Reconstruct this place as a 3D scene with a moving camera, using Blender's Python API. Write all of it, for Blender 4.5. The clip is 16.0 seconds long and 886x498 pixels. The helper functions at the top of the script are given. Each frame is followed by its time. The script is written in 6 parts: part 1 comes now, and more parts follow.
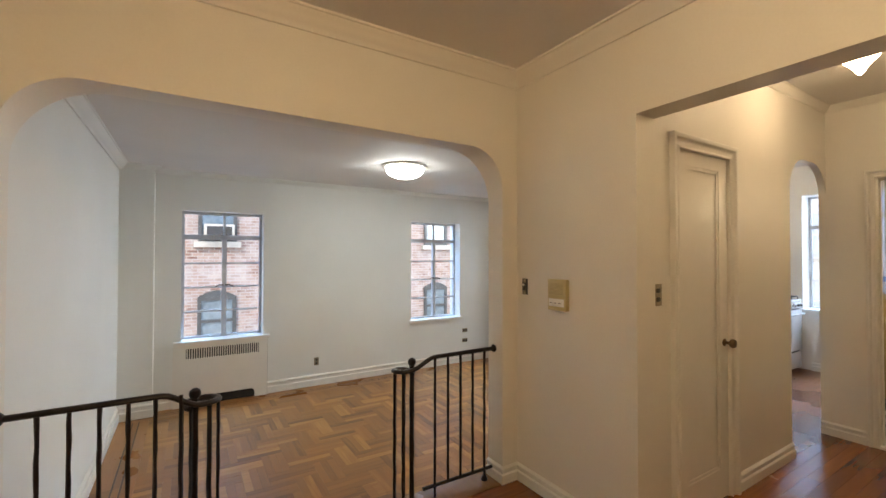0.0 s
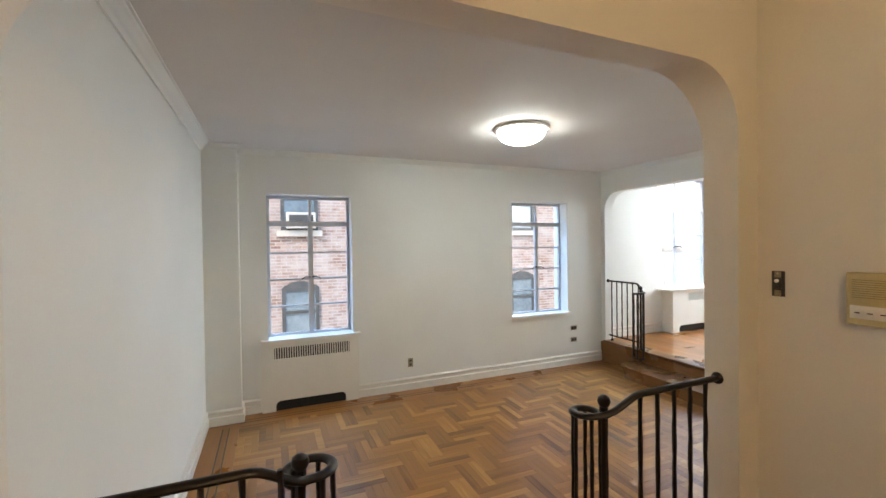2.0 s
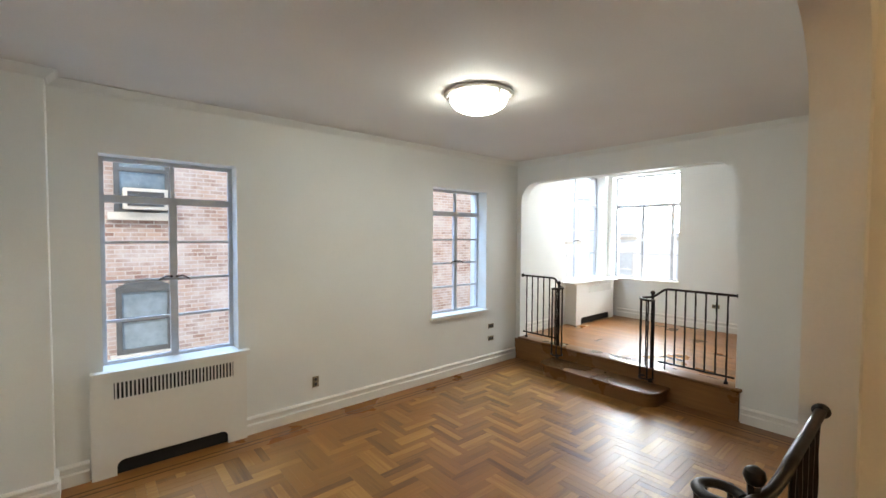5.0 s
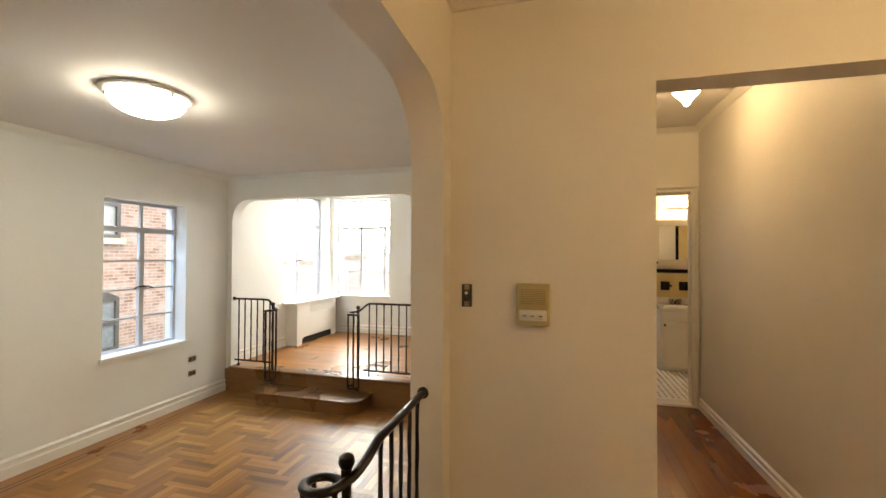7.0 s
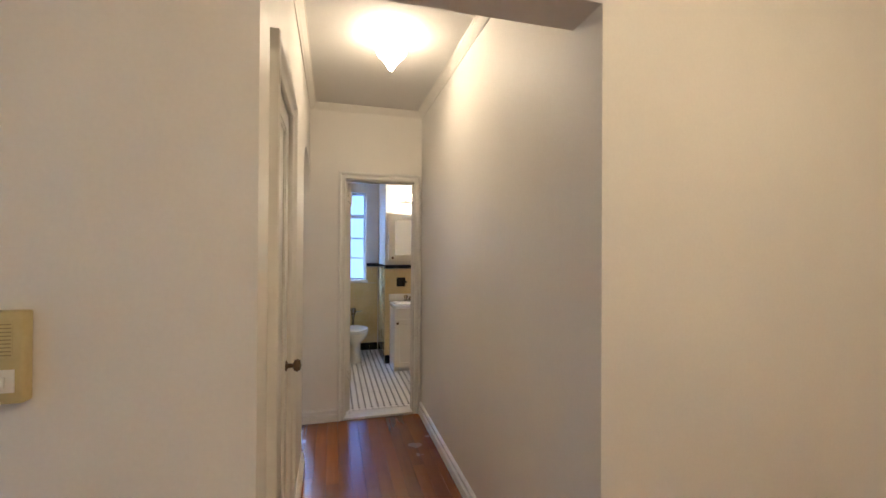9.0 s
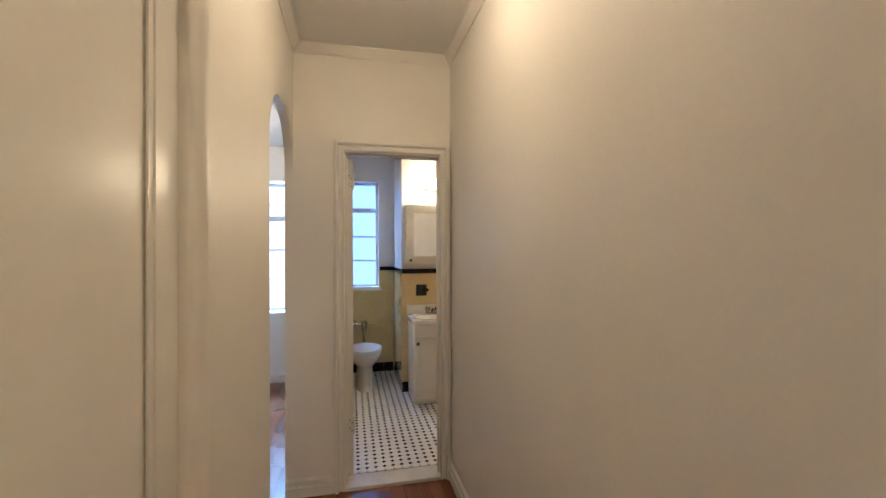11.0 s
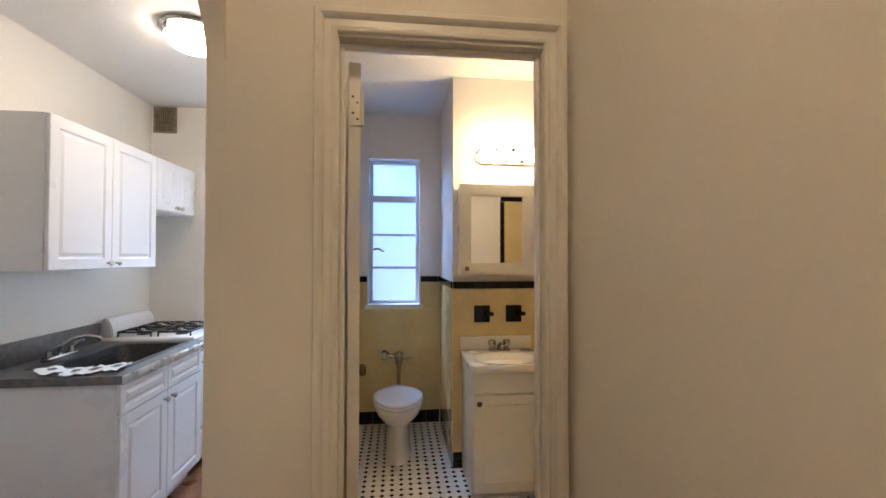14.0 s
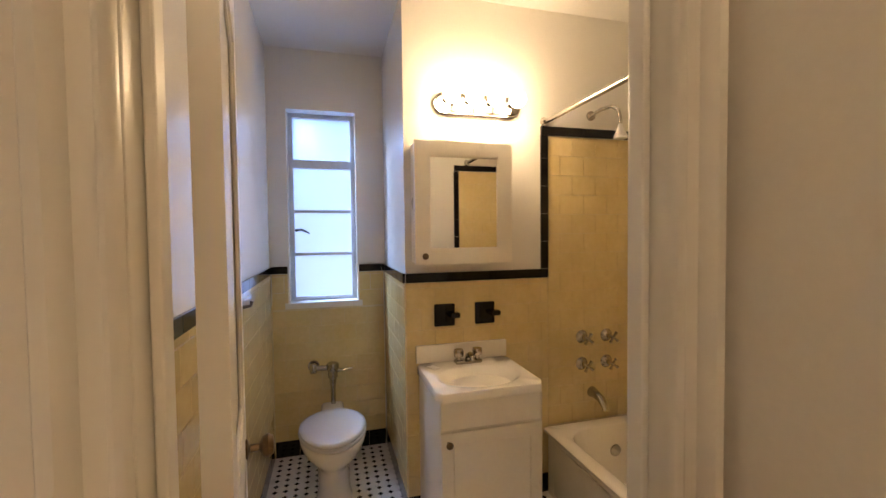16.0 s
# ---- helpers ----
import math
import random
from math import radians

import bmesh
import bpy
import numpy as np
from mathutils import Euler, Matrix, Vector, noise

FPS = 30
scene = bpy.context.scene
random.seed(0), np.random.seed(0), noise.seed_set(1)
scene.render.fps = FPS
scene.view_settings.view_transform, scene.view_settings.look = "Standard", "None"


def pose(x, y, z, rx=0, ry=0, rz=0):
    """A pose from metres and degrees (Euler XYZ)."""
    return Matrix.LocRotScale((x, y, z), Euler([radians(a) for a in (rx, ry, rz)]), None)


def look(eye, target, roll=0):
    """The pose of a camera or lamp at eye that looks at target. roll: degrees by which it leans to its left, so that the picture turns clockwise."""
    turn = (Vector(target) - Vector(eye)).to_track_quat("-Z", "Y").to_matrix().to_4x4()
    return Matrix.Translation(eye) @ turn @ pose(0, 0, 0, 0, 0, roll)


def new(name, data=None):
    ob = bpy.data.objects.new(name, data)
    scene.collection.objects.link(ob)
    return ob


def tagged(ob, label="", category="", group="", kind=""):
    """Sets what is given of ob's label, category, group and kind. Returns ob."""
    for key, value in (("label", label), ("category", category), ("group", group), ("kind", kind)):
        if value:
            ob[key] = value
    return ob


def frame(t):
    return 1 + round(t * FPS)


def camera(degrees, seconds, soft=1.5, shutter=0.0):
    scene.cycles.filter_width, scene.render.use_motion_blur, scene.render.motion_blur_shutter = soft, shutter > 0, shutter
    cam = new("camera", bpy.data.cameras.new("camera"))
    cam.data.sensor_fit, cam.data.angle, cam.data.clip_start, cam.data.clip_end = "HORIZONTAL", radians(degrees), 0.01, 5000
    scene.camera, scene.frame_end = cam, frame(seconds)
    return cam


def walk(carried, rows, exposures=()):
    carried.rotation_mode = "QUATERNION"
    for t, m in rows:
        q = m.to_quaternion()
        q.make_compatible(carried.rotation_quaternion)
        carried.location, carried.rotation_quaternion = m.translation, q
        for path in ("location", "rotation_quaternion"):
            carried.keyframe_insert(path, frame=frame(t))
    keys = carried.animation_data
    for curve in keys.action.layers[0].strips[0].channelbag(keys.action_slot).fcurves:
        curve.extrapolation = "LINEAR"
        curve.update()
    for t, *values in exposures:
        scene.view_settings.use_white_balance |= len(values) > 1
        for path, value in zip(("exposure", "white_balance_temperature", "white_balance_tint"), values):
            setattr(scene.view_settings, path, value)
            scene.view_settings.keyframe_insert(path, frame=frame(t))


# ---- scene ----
cam = camera(93.7, 16.0)
METRES, EYE, TILT, LEAN, TURN = 6.9, 1.477, 0.0, 0.0, -31.7
ROWS = [
    (0.0, 0.0, 0.0, 0.0, -0.0, 0.89, -0.1),
    (0.5, -0.0116, 0.0284, -0.0014, 4.06, 0.9, 0.08),
    (1.0, -0.0398, 0.0536, -0.001, 7.2, 0.72, 0.34),
    (1.5, -0.0559, 0.0892, -0.0036, 8.58, 0.19, 0.64),
    (2.0, -0.0802, 0.1207, -0.0029, 8.9, -0.75, 0.75),
    (2.5, -0.1163, 0.1389, -0.0035, 4.88, -2.32, 1.48),
    (3.0, -0.1309, 0.1645, -0.0065, 0.95, -2.15, 0.45),
    (3.5, -0.1408, 0.199, -0.0044, -3.5, -0.65, -0.46),
    (6.0, -0.1696, 0.2369, -0.0041, -15.72, -2.89, 0.53),
    (6.5, -0.1607, 0.2291, -0.0019, -26.27, 0.72, 1.07),
    (7.0, -0.1229, 0.2038, -0.0027, -43.18, 0.86, -0.3),
    (7.5, -0.0912, 0.1854, -0.0024, -57.68, 0.82, -0.79),
    (8.0, -0.0538, 0.196, -0.0002, -67.55, 0.82, -0.32),
    (8.5, -0.0167, 0.1977, -0.002, -72.0, 0.59, -0.07),
    (9.0, 0.0228, 0.1968, -0.0025, -73.16, 0.37, -0.35),
    (11.5, 0.2042, 0.2744, -0.0017, -68.53, 0.6, 0.64),
    (12.0, 0.2416, 0.2858, -0.0011, -65.13, 0.88, -0.1),
    (12.5, 0.2704, 0.303, -0.0027, -64.63, 0.33, -0.2),
    (13.0, 0.2957, 0.3305, -0.0047, -65.38, 0.5, 0.51),
    (13.5, 0.3194, 0.3441, -0.0053, -64.33, 0.89, 0.05),
    (14.0, 0.3539, 0.3546, -0.003, -64.57, 1.07, -0.06),
    (14.5, 0.3746, 0.3732, -0.0019, -66.28, 0.92, 0.19),
    (15.0, 0.3951, 0.3924, -0.0014, -68.35, 0.52, 0.13),
    (15.5, 0.4248, 0.4008, 0.0005, -70.88, -0.57, 0.68),
    (16.0, 0.4465, 0.4104, 0.0007, -73.66, -1.98, 0.68),
]
EXPOSURES = [(0.0, 1.58, 6950, 12), (2.0, 1.60, 7000, 11), (3.5, 1.54, 7100, 9), (6.0, 1.48, 7500, 11), (6.5, 1.56, 8200, 12), (7.0, 1.60, 8900, 13), (7.5, 1.68, 8900, 12), (8.0, 1.78, 7000, 12), (8.5, 1.85, 5750, 12), (9.2, 1.83, 5650, 12), (11.3, 1.76, 6000, 13), (14.0, 1.68, 6600, 15), (16.0, 1.76, 7450, 19)]
walk(cam, [(t, pose(0, 0, EYE, TILT, LEAN, TURN) @ pose(METRES * x, METRES * y, METRES * z, 90 + pitch, roll, yaw)) for t, x, y, z, yaw, pitch, roll in ROWS], EXPOSURES)

# ---- world and lights ----
world = bpy.data.worlds.new("World")
scene.world = world
world.use_nodes = True
wnt = world.node_tree
sky = wnt.nodes.new("ShaderNodeTexSky")
sky.sky_type = "NISHITA"
sky.sun_disc = False
sky.sun_elevation, sky.sun_rotation = radians(40), radians(216)
wnt.nodes["Background"].inputs[1].default_value = 0.15
wnt.links.new(sky.outputs[0], wnt.nodes["Background"].inputs[0])

sun = new("sun", bpy.data.lights.new("sun", "SUN"))
sun.data.energy, sun.data.angle, sun.data.color = 0.75, radians(15), (1.0, 0.95, 0.88)
sun.matrix_world = look((0, 0, 0), (0.45, 0.62, -0.64))


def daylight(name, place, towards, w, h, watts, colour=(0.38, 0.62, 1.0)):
    """Area lamp added outside a window in place of sky light falling steeply in."""
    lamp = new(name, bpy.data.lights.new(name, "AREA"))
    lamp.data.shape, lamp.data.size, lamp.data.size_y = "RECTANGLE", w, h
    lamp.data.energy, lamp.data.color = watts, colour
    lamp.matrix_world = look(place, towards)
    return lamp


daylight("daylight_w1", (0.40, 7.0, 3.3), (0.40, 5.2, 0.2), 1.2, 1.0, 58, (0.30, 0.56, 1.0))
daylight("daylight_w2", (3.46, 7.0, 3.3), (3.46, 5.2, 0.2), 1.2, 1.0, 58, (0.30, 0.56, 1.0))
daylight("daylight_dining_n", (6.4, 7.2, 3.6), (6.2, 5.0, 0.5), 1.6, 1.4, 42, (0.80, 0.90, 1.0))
# added low lamp, aimed level to brighten the living room's west wall
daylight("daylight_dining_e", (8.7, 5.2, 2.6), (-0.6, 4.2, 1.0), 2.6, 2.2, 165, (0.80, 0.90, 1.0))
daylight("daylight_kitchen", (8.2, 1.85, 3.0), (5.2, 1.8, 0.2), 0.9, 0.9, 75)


# ---- materials ----
def nodes_of(name):
    m = bpy.data.materials.new(name)
    m.use_nodes = True
    nt = m.node_tree
    return m, nt, nt.nodes["Principled BSDF"]


def add(nt, kind, **values):
    n = nt.nodes.new(kind)
    for k, v in values.items():
        n.inputs[k].default_value = v
    return n


def coords(nt, scale=(1, 1, 1)):
    g = nt.nodes.new("ShaderNodeNewGeometry")
    mp = nt.nodes.new("ShaderNodeMapping")
    mp.inputs["Scale"].default_value = scale
    nt.links.new(g.outputs["Position"], mp.inputs["Vector"])
    return mp.outputs[0]


def surface(name, low, high, rough=0.5, scale=3.0, fine=60.0, bump=0.1, metal=0.0, spread=0.15, coat=0.0, stretch=(1, 1, 1)):
    """A painted, glazed or metal surface with broad mottling, fine grain and fine relief."""
    m, nt, p = nodes_of(name)
    at = coords(nt, stretch)
    a = add(nt, "ShaderNodeTexNoise", Scale=scale, Detail=4.0)
    b = add(nt, "ShaderNodeTexNoise", Scale=fine, Detail=3.0)
    for n in (a, b):
        nt.links.new(at, n.inputs["Vector"])
    ramp = nt.nodes.new("ShaderNodeValToRGB")
    ramp.color_ramp.elements[0].position, ramp.color_ramp.elements[1].position = 0.35, 0.65
    ramp.color_ramp.elements[0].color, ramp.color_ramp.elements[1].color = (*low, 1), (*high, 1)
    mix = nt.nodes.new("ShaderNodeMath")
    mix.operation = "MULTIPLY_ADD"
    mix.inputs[1].default_value, mix.inputs[2].default_value = 0.3, 0.0
    nt.links.new(b.outputs[0], mix.inputs[0])
    add2 = nt.nodes.new("ShaderNodeMath")
    add2.operation = "MULTIPLY_ADD"
    add2.inputs[1].default_value = 0.7
    nt.links.new(a.outputs[0], add2.inputs[0])
    nt.links.new(mix.outputs[0], add2.inputs[2])
    nt.links.new(add2.outputs[0], ramp.inputs[0])
    nt.links.new(ramp.outputs[0], p.inputs["Base Color"])
    rr = nt.nodes.new("ShaderNodeMath")
    rr.operation = "MULTIPLY_ADD"
    rr.inputs[1].default_value, rr.inputs[2].default_value = spread, rough - spread / 2
    nt.links.new(a.outputs[0], rr.inputs[0])
    nt.links.new(rr.outputs[0], p.inputs["Roughness"])
    p.inputs["Metallic"].default_value = metal
    p.inputs["Coat Weight"].default_value = coat
    if bump:
        bp = add(nt, "ShaderNodeBump", Strength=bump, Distance=0.004)
        nt.links.new(add2.outputs[0], bp.inputs["Height"])
        nt.links.new(bp.outputs[0], p.inputs["Normal"])
    return m


def wood(name, dark, mid, light, rough=0.3, along="x", pick="object", coat=0.10):
    """Varnished strip wood: each piece has its own tone, with grain along its length."""
    m, nt, p = nodes_of(name)
    tc = nt.nodes.new("ShaderNodeTexCoord")
    mp = nt.nodes.new("ShaderNodeMapping")
    mp.inputs["Scale"].default_value = {"x": (3, 45, 45), "y": (45, 3, 45), "z": (45, 45, 3)}[along]
    info = nt.nodes.new("ShaderNodeObjectInfo" if pick == "object" else "ShaderNodeNewGeometry")
    rnd = info.outputs["Random"] if pick == "object" else info.outputs["Random Per Island"]
    shift = nt.nodes.new("ShaderNodeVectorMath")
    shift.operation = "SCALE"
    shift.inputs[0].default_value = (7, 13, 5)
    nt.links.new(rnd, shift.inputs["Scale"])
    vadd = nt.nodes.new("ShaderNodeVectorMath")
    nt.links.new(tc.outputs["Object"], vadd.inputs[0])
    nt.links.new(shift.outputs[0], vadd.inputs[1])
    nt.links.new(vadd.outputs[0], mp.inputs["Vector"])
    grain = add(nt, "ShaderNodeTexNoise", Scale=1.0, Detail=3.0, Roughness=0.5)
    nt.links.new(mp.outputs[0], grain.inputs["Vector"])
    world_at = coords(nt)
    wear = add(nt, "ShaderNodeTexNoise", Scale=1.7, Detail=5.0)
    nt.links.new(world_at, wear.inputs["Vector"])
    tone = nt.nodes.new("ShaderNodeMath")
    tone.operation = "MULTIPLY_ADD"
    tone.inputs[1].default_value = 0.42
    nt.links.new(grain.outputs[0], tone.inputs[0])
    t2 = nt.nodes.new("ShaderNodeMath")
    t2.operation = "MULTIPLY_ADD"
    t2.inputs[1].default_value = 0.62
    nt.links.new(rnd, t2.inputs[0])
    nt.links.new(tone.outputs[0], t2.inputs[2])
    ramp = nt.nodes.new("ShaderNodeValToRGB")
    e = ramp.color_ramp.elements
    e[0].position, e[0].color, e[1].position, e[1].color = 0.12, (*dark, 1), 0.88, (*light, 1)
    for at, k in ((0.36, 0.88), (0.66, 1.10)):
        mid_e = e.new(at)
        mid_e.color = (*[c * k for c in mid], 1)
    wm = nt.nodes.new("ShaderNodeMath")
    wm.operation = "MULTIPLY_ADD"
    wm.inputs[1].default_value, wm.inputs[2].default_value = 0.35, -0.17
    nt.links.new(wear.outputs[0], wm.inputs[0])
    nt.links.new(wm.outputs[0], tone.inputs[2])
    nt.links.new(t2.outputs[0], ramp.inputs[0])
    nt.links.new(ramp.outputs[0], p.inputs["Base Color"])
    rr = nt.nodes.new("ShaderNodeMath")
    rr.operation = "MULTIPLY_ADD"
    rr.inputs[1].default_value, rr.inputs[2].default_value = 0.28, rough - 0.12
    nt.links.new(wear.outputs[0], rr.inputs[0])
    nt.links.new(rr.outputs[0], p.inputs["Roughness"])
    p.inputs["Coat Weight"].default_value, p.inputs["Coat Roughness"].default_value = coat, 0.18
    bp = add(nt, "ShaderNodeBump", Strength=0.025, Distance=0.002)
    nt.links.new(grain.outputs[0], bp.inputs["Height"])
    nt.links.new(bp.outputs[0], p.inputs["Normal"])
    return m


def glow(name, colour, strength):
    m, nt, p = nodes_of(name)
    p.inputs["Base Color"].default_value = (0.9, 0.9, 0.88, 1)
    p.inputs["Emission Color"].default_value = (*colour, 1)
    p.inputs["Emission Strength"].default_value = strength
    p.inputs["Roughness"].default_value = 0.3
    return m


def brickwork(name):
    m, nt, p = nodes_of(name)
    g = nt.nodes.new("ShaderNodeNewGeometry")
    sep = nt.nodes.new("ShaderNodeSeparateXYZ")
    nt.links.new(g.outputs["Position"], sep.inputs[0])
    plus = nt.nodes.new("ShaderNodeMath")
    nt.links.new(sep.outputs[0], plus.inputs[0])
    nt.links.new(sep.outputs[1], plus.inputs[1])
    com = nt.nodes.new("ShaderNodeCombineXYZ")
    nt.links.new(plus.outputs[0], com.inputs[0])
    nt.links.new(sep.outputs[2], com.inputs[1])
    br = add(nt, "ShaderNodeTexBrick", Scale=1.0)
    br.inputs["Brick Width"].default_value, br.inputs["Row Height"].default_value = 0.20, 0.066
    br.inputs["Mortar Size"].default_value = 0.009
    br.inputs["Color1"].default_value, br.inputs["Color2"].default_value = (0.20, 0.105, 0.080, 1), (0.38, 0.26, 0.21, 1)
    br.inputs["Mortar"].default_value = (0.40, 0.35, 0.31, 1)
    nt.links.new(com.outputs[0], br.inputs["Vector"])
    # pale patches: weathered brick, with a hazy bright veil mixed into the colour
    ns = add(nt, "ShaderNodeTexNoise", Scale=2.2, Detail=8.0, Roughness=0.7)
    nt.links.new(g.outputs["Position"], ns.inputs["Vector"])
    mx = nt.nodes.new("ShaderNodeMixRGB")
    mx.blend_type = "MIX"
    mx.inputs[2].default_value = (0.46, 0.41, 0.39, 1)
    patch = nt.nodes.new("ShaderNodeValToRGB")
    patch.color_ramp.elements[0].position, patch.color_ramp.elements[1].position = 0.40, 0.66
    patch.color_ramp.elements[1].color = (0.85, 0.85, 0.85, 1)
    nt.links.new(ns.outputs[0], patch.inputs[0])
    nt.links.new(patch.outputs[0], mx.inputs[0])
    nt.links.new(br.outputs[0], mx.inputs[1])
    nt.links.new(mx.outputs[0], p.inputs["Base Color"])
    p.inputs["Roughness"].default_value = 0.9
    bp = add(nt, "ShaderNodeBump", Strength=0.5, Distance=0.01)
    nt.links.new(br.outputs["Fac"], bp.inputs["Height"])
    bp.invert = True
    nt.links.new(bp.outputs[0], p.inputs["Normal"])
    return m


def glass(name, frosted=0.0):
    m, nt, p = nodes_of(name)
    # frosted panes: the blue of the sky light is put into the glass colour
    p.inputs["Base Color"].default_value = (0.44, 0.62, 1.0, 1) if frosted else (0.97, 0.99, 1.0, 1)
    p.inputs["Transmission Weight"].default_value = 1.0
    p.inputs["Roughness"].default_value = frosted
    p.inputs["IOR"].default_value = 1.45 if frosted else 1.02
    return m


WALL = surface("wall_paint", (0.77, 0.735, 0.67), (0.82, 0.785, 0.72), 0.5, 1.4, 90, 0.12)
LRWALL = surface("living_wall_paint", (0.765, 0.775, 0.745), (0.805, 0.815, 0.785), 0.5, 1.4, 90, 0.12)
BATHWALL = surface("bathroom_gloss_paint", (0.74, 0.72, 0.68), (0.79, 0.77, 0.73), 0.22, 1.4, 90, 0.10)
CEIL = surface("ceiling_paint", (0.72, 0.70, 0.67), (0.77, 0.75, 0.72), 0.75, 1.0, 70, 0.1)
TRIM = surface("trim_gloss_paint", (0.75, 0.73, 0.68), (0.79, 0.77, 0.72), 0.30, 2.2, 28, 0.03, spread=0.08)
SASH = surface("steel_sash_paint", (0.48, 0.50, 0.54), (0.58, 0.60, 0.64), 0.35, 8, 90, 0.15)
IRON = surface("wrought_iron", (0.007, 0.005, 0.004), (0.022, 0.014, 0.011), 0.36, 25, 150, 0.3, metal=0.3)
NICKEL = surface("brushed_nickel", (0.45, 0.42, 0.38), (0.58, 0.55, 0.50), 0.28, 20, 150, 0.05, metal=1.0)
CHROME = surface("tarnished_chrome", (0.34, 0.32, 0.29), (0.52, 0.49, 0.45), 0.16, 15, 120, 0.0, metal=1.0, spread=0.12)
BRONZE = surface("aged_bronze", (0.10, 0.07, 0.045), (0.22, 0.15, 0.09), 0.35, 30, 150, 0.1, metal=0.9)
# near-black that paints in the shade of hollows and gaps
SHADE_BLACK = surface("painted_shade_black", (0.012, 0.012, 0.012), (0.02, 0.02, 0.02), 0.8)
CABINET = surface("white_cabinet_lacquer", (0.80, 0.80, 0.81), (0.82, 0.82, 0.83), 0.30, 3, 60, 0.0)
VANITYM = surface("cream_cabinet_paint", (0.79, 0.75, 0.68), (0.84, 0.80, 0.73), 0.3, 3, 60, 0.03)
LAMINATE = surface("grey_laminate", (0.10, 0.095, 0.09), (0.17, 0.16, 0.15), 0.4, 40, 260, 0.05)
STEEL = surface("stainless_steel", (0.10, 0.098, 0.095), (0.16, 0.155, 0.15), 0.42, 6, 200, 0.05, metal=1.0, stretch=(1, 12, 12))
ENAMEL = surface("white_enamel", (0.80, 0.80, 0.80), (0.85, 0.85, 0.84), 0.15, 3, 60, 0.0, coat=0.4)
PORCELAIN = surface("porcelain", (0.80, 0.77, 0.71), (0.85, 0.82, 0.77), 0.12, 2, 60, 0.0, coat=0.5)
SEATW = surface("white_seat_plastic", (0.78, 0.78, 0.79), (0.83, 0.83, 0.84), 0.22, 3, 60, 0.0)
CAST = surface("black_cast_iron", (0.01, 0.01, 0.01), (0.03, 0.03, 0.03), 0.5, 20, 150, 0.3)
YTILE = surface("cream_yellow_tile", (0.66, 0.52, 0.26), (0.74, 0.60, 0.33), 0.13, 5, 40, 0.02, coat=0.4)
BTILE = surface("black_glazed_tile", (0.004, 0.004, 0.0045), (0.009, 0.008, 0.008), 0.10, 8, 60, 0.02, spread=0.06)
BTILE.node_tree.nodes["Principled BSDF"].inputs["Specular IOR Level"].default_value = 0.3
GROUT = surface("grout", (0.62, 0.53, 0.34), (0.72, 0.62, 0.42), 0.85, 10, 120, 0.2)
WMOSAIC = surface("white_mosaic_tile", (0.75, 0.73, 0.69), (0.83, 0.81, 0.77), 0.3, 9, 60, 0.05)
FGROUT = surface("floor_grout", (0.30, 0.28, 0.25), (0.42, 0.40, 0.36), 0.85, 12, 120, 0.2)
MARBLE = surface("marble_threshold", (0.62, 0.60, 0.56), (0.74, 0.72, 0.68), 0.3, 7, 50, 0.03)
PLASTIC = surface("aged_beige_plastic", (0.50, 0.42, 0.20), (0.58, 0.49, 0.26), 0.45, 8, 90, 0.05)
PLATEM = surface("old_brass_plate", (0.22, 0.18, 0.12), (0.40, 0.34, 0.24), 0.4, 40, 150, 0.1, metal=0.6)
WHITEP = surface("white_plastic", (0.78, 0.77, 0.73), (0.83, 0.82, 0.78), 0.35, 6, 80, 0.0)
DARKP = surface("dark_plastic", (0.03, 0.028, 0.025), (0.06, 0.055, 0.05), 0.4)
PAPER = surface("paper", (0.70, 0.69, 0.66), (0.80, 0.79, 0.76), 0.7, 10, 80, 0.05)
BRICK = brickwork("courtyard_brick")
STONE = surface("limestone", (0.42, 0.39, 0.34), (0.55, 0.51, 0.45), 0.85, 3, 40, 0.3)
DARKFRAME = surface("dark_window_frame", (0.05, 0.05, 0.05), (0.09, 0.09, 0.085), 0.5)
DULLGLASS = surface("reflecting_far_glass", (0.10, 0.13, 0.15), (0.22, 0.26, 0.28), 0.15, 0.8, 10, 0.0)
# far glass and frames lightened: outdoor glare put into the colour
FARGLASS = surface("washed_out_far_glass", (0.48, 0.52, 0.56), (0.60, 0.64, 0.68), 0.2, 0.8, 10, 0.0)
FARFRAME = surface("washed_out_far_frame", (0.55, 0.55, 0.55), (0.65, 0.65, 0.65), 0.5)
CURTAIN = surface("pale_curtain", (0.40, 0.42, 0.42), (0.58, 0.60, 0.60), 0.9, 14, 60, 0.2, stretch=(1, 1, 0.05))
# near-white facade colour that carries the washed-out look of bright daylight
WASHED_OUT = surface("washed_out_facade", (0.70, 0.72, 0.75), (0.82, 0.83, 0.84), 0.9, 1.5, 30, 0.3)
GLASS = glass("window_glass")
FROST = glass("frosted_glass", 0.55)
OAK = wood("oak_parquet", (0.095, 0.032, 0.006), (0.275, 0.114, 0.023), (0.44, 0.220, 0.056), 0.34)
OAKREST = wood("oak_parquet_rest", (0.095, 0.032, 0.006), (0.275, 0.114, 0.023), (0.44, 0.220, 0.056), 0.34, pick="island")
DARKOAK = wood("dark_border_strip", (0.035, 0.016, 0.008), (0.06, 0.028, 0.014), (0.09, 0.045, 0.02), 0.38)
HONEY = wood("honey_oak_boards", (0.180, 0.066, 0.014), (0.255, 0.100, 0.023), (0.33, 0.140, 0.034), 0.28)
HALLWOOD = wood("reddish_hall_boards", (0.120, 0.034, 0.008), (0.215, 0.066, 0.014), (0.31, 0.110, 0.026), 0.22, coat=0.3)
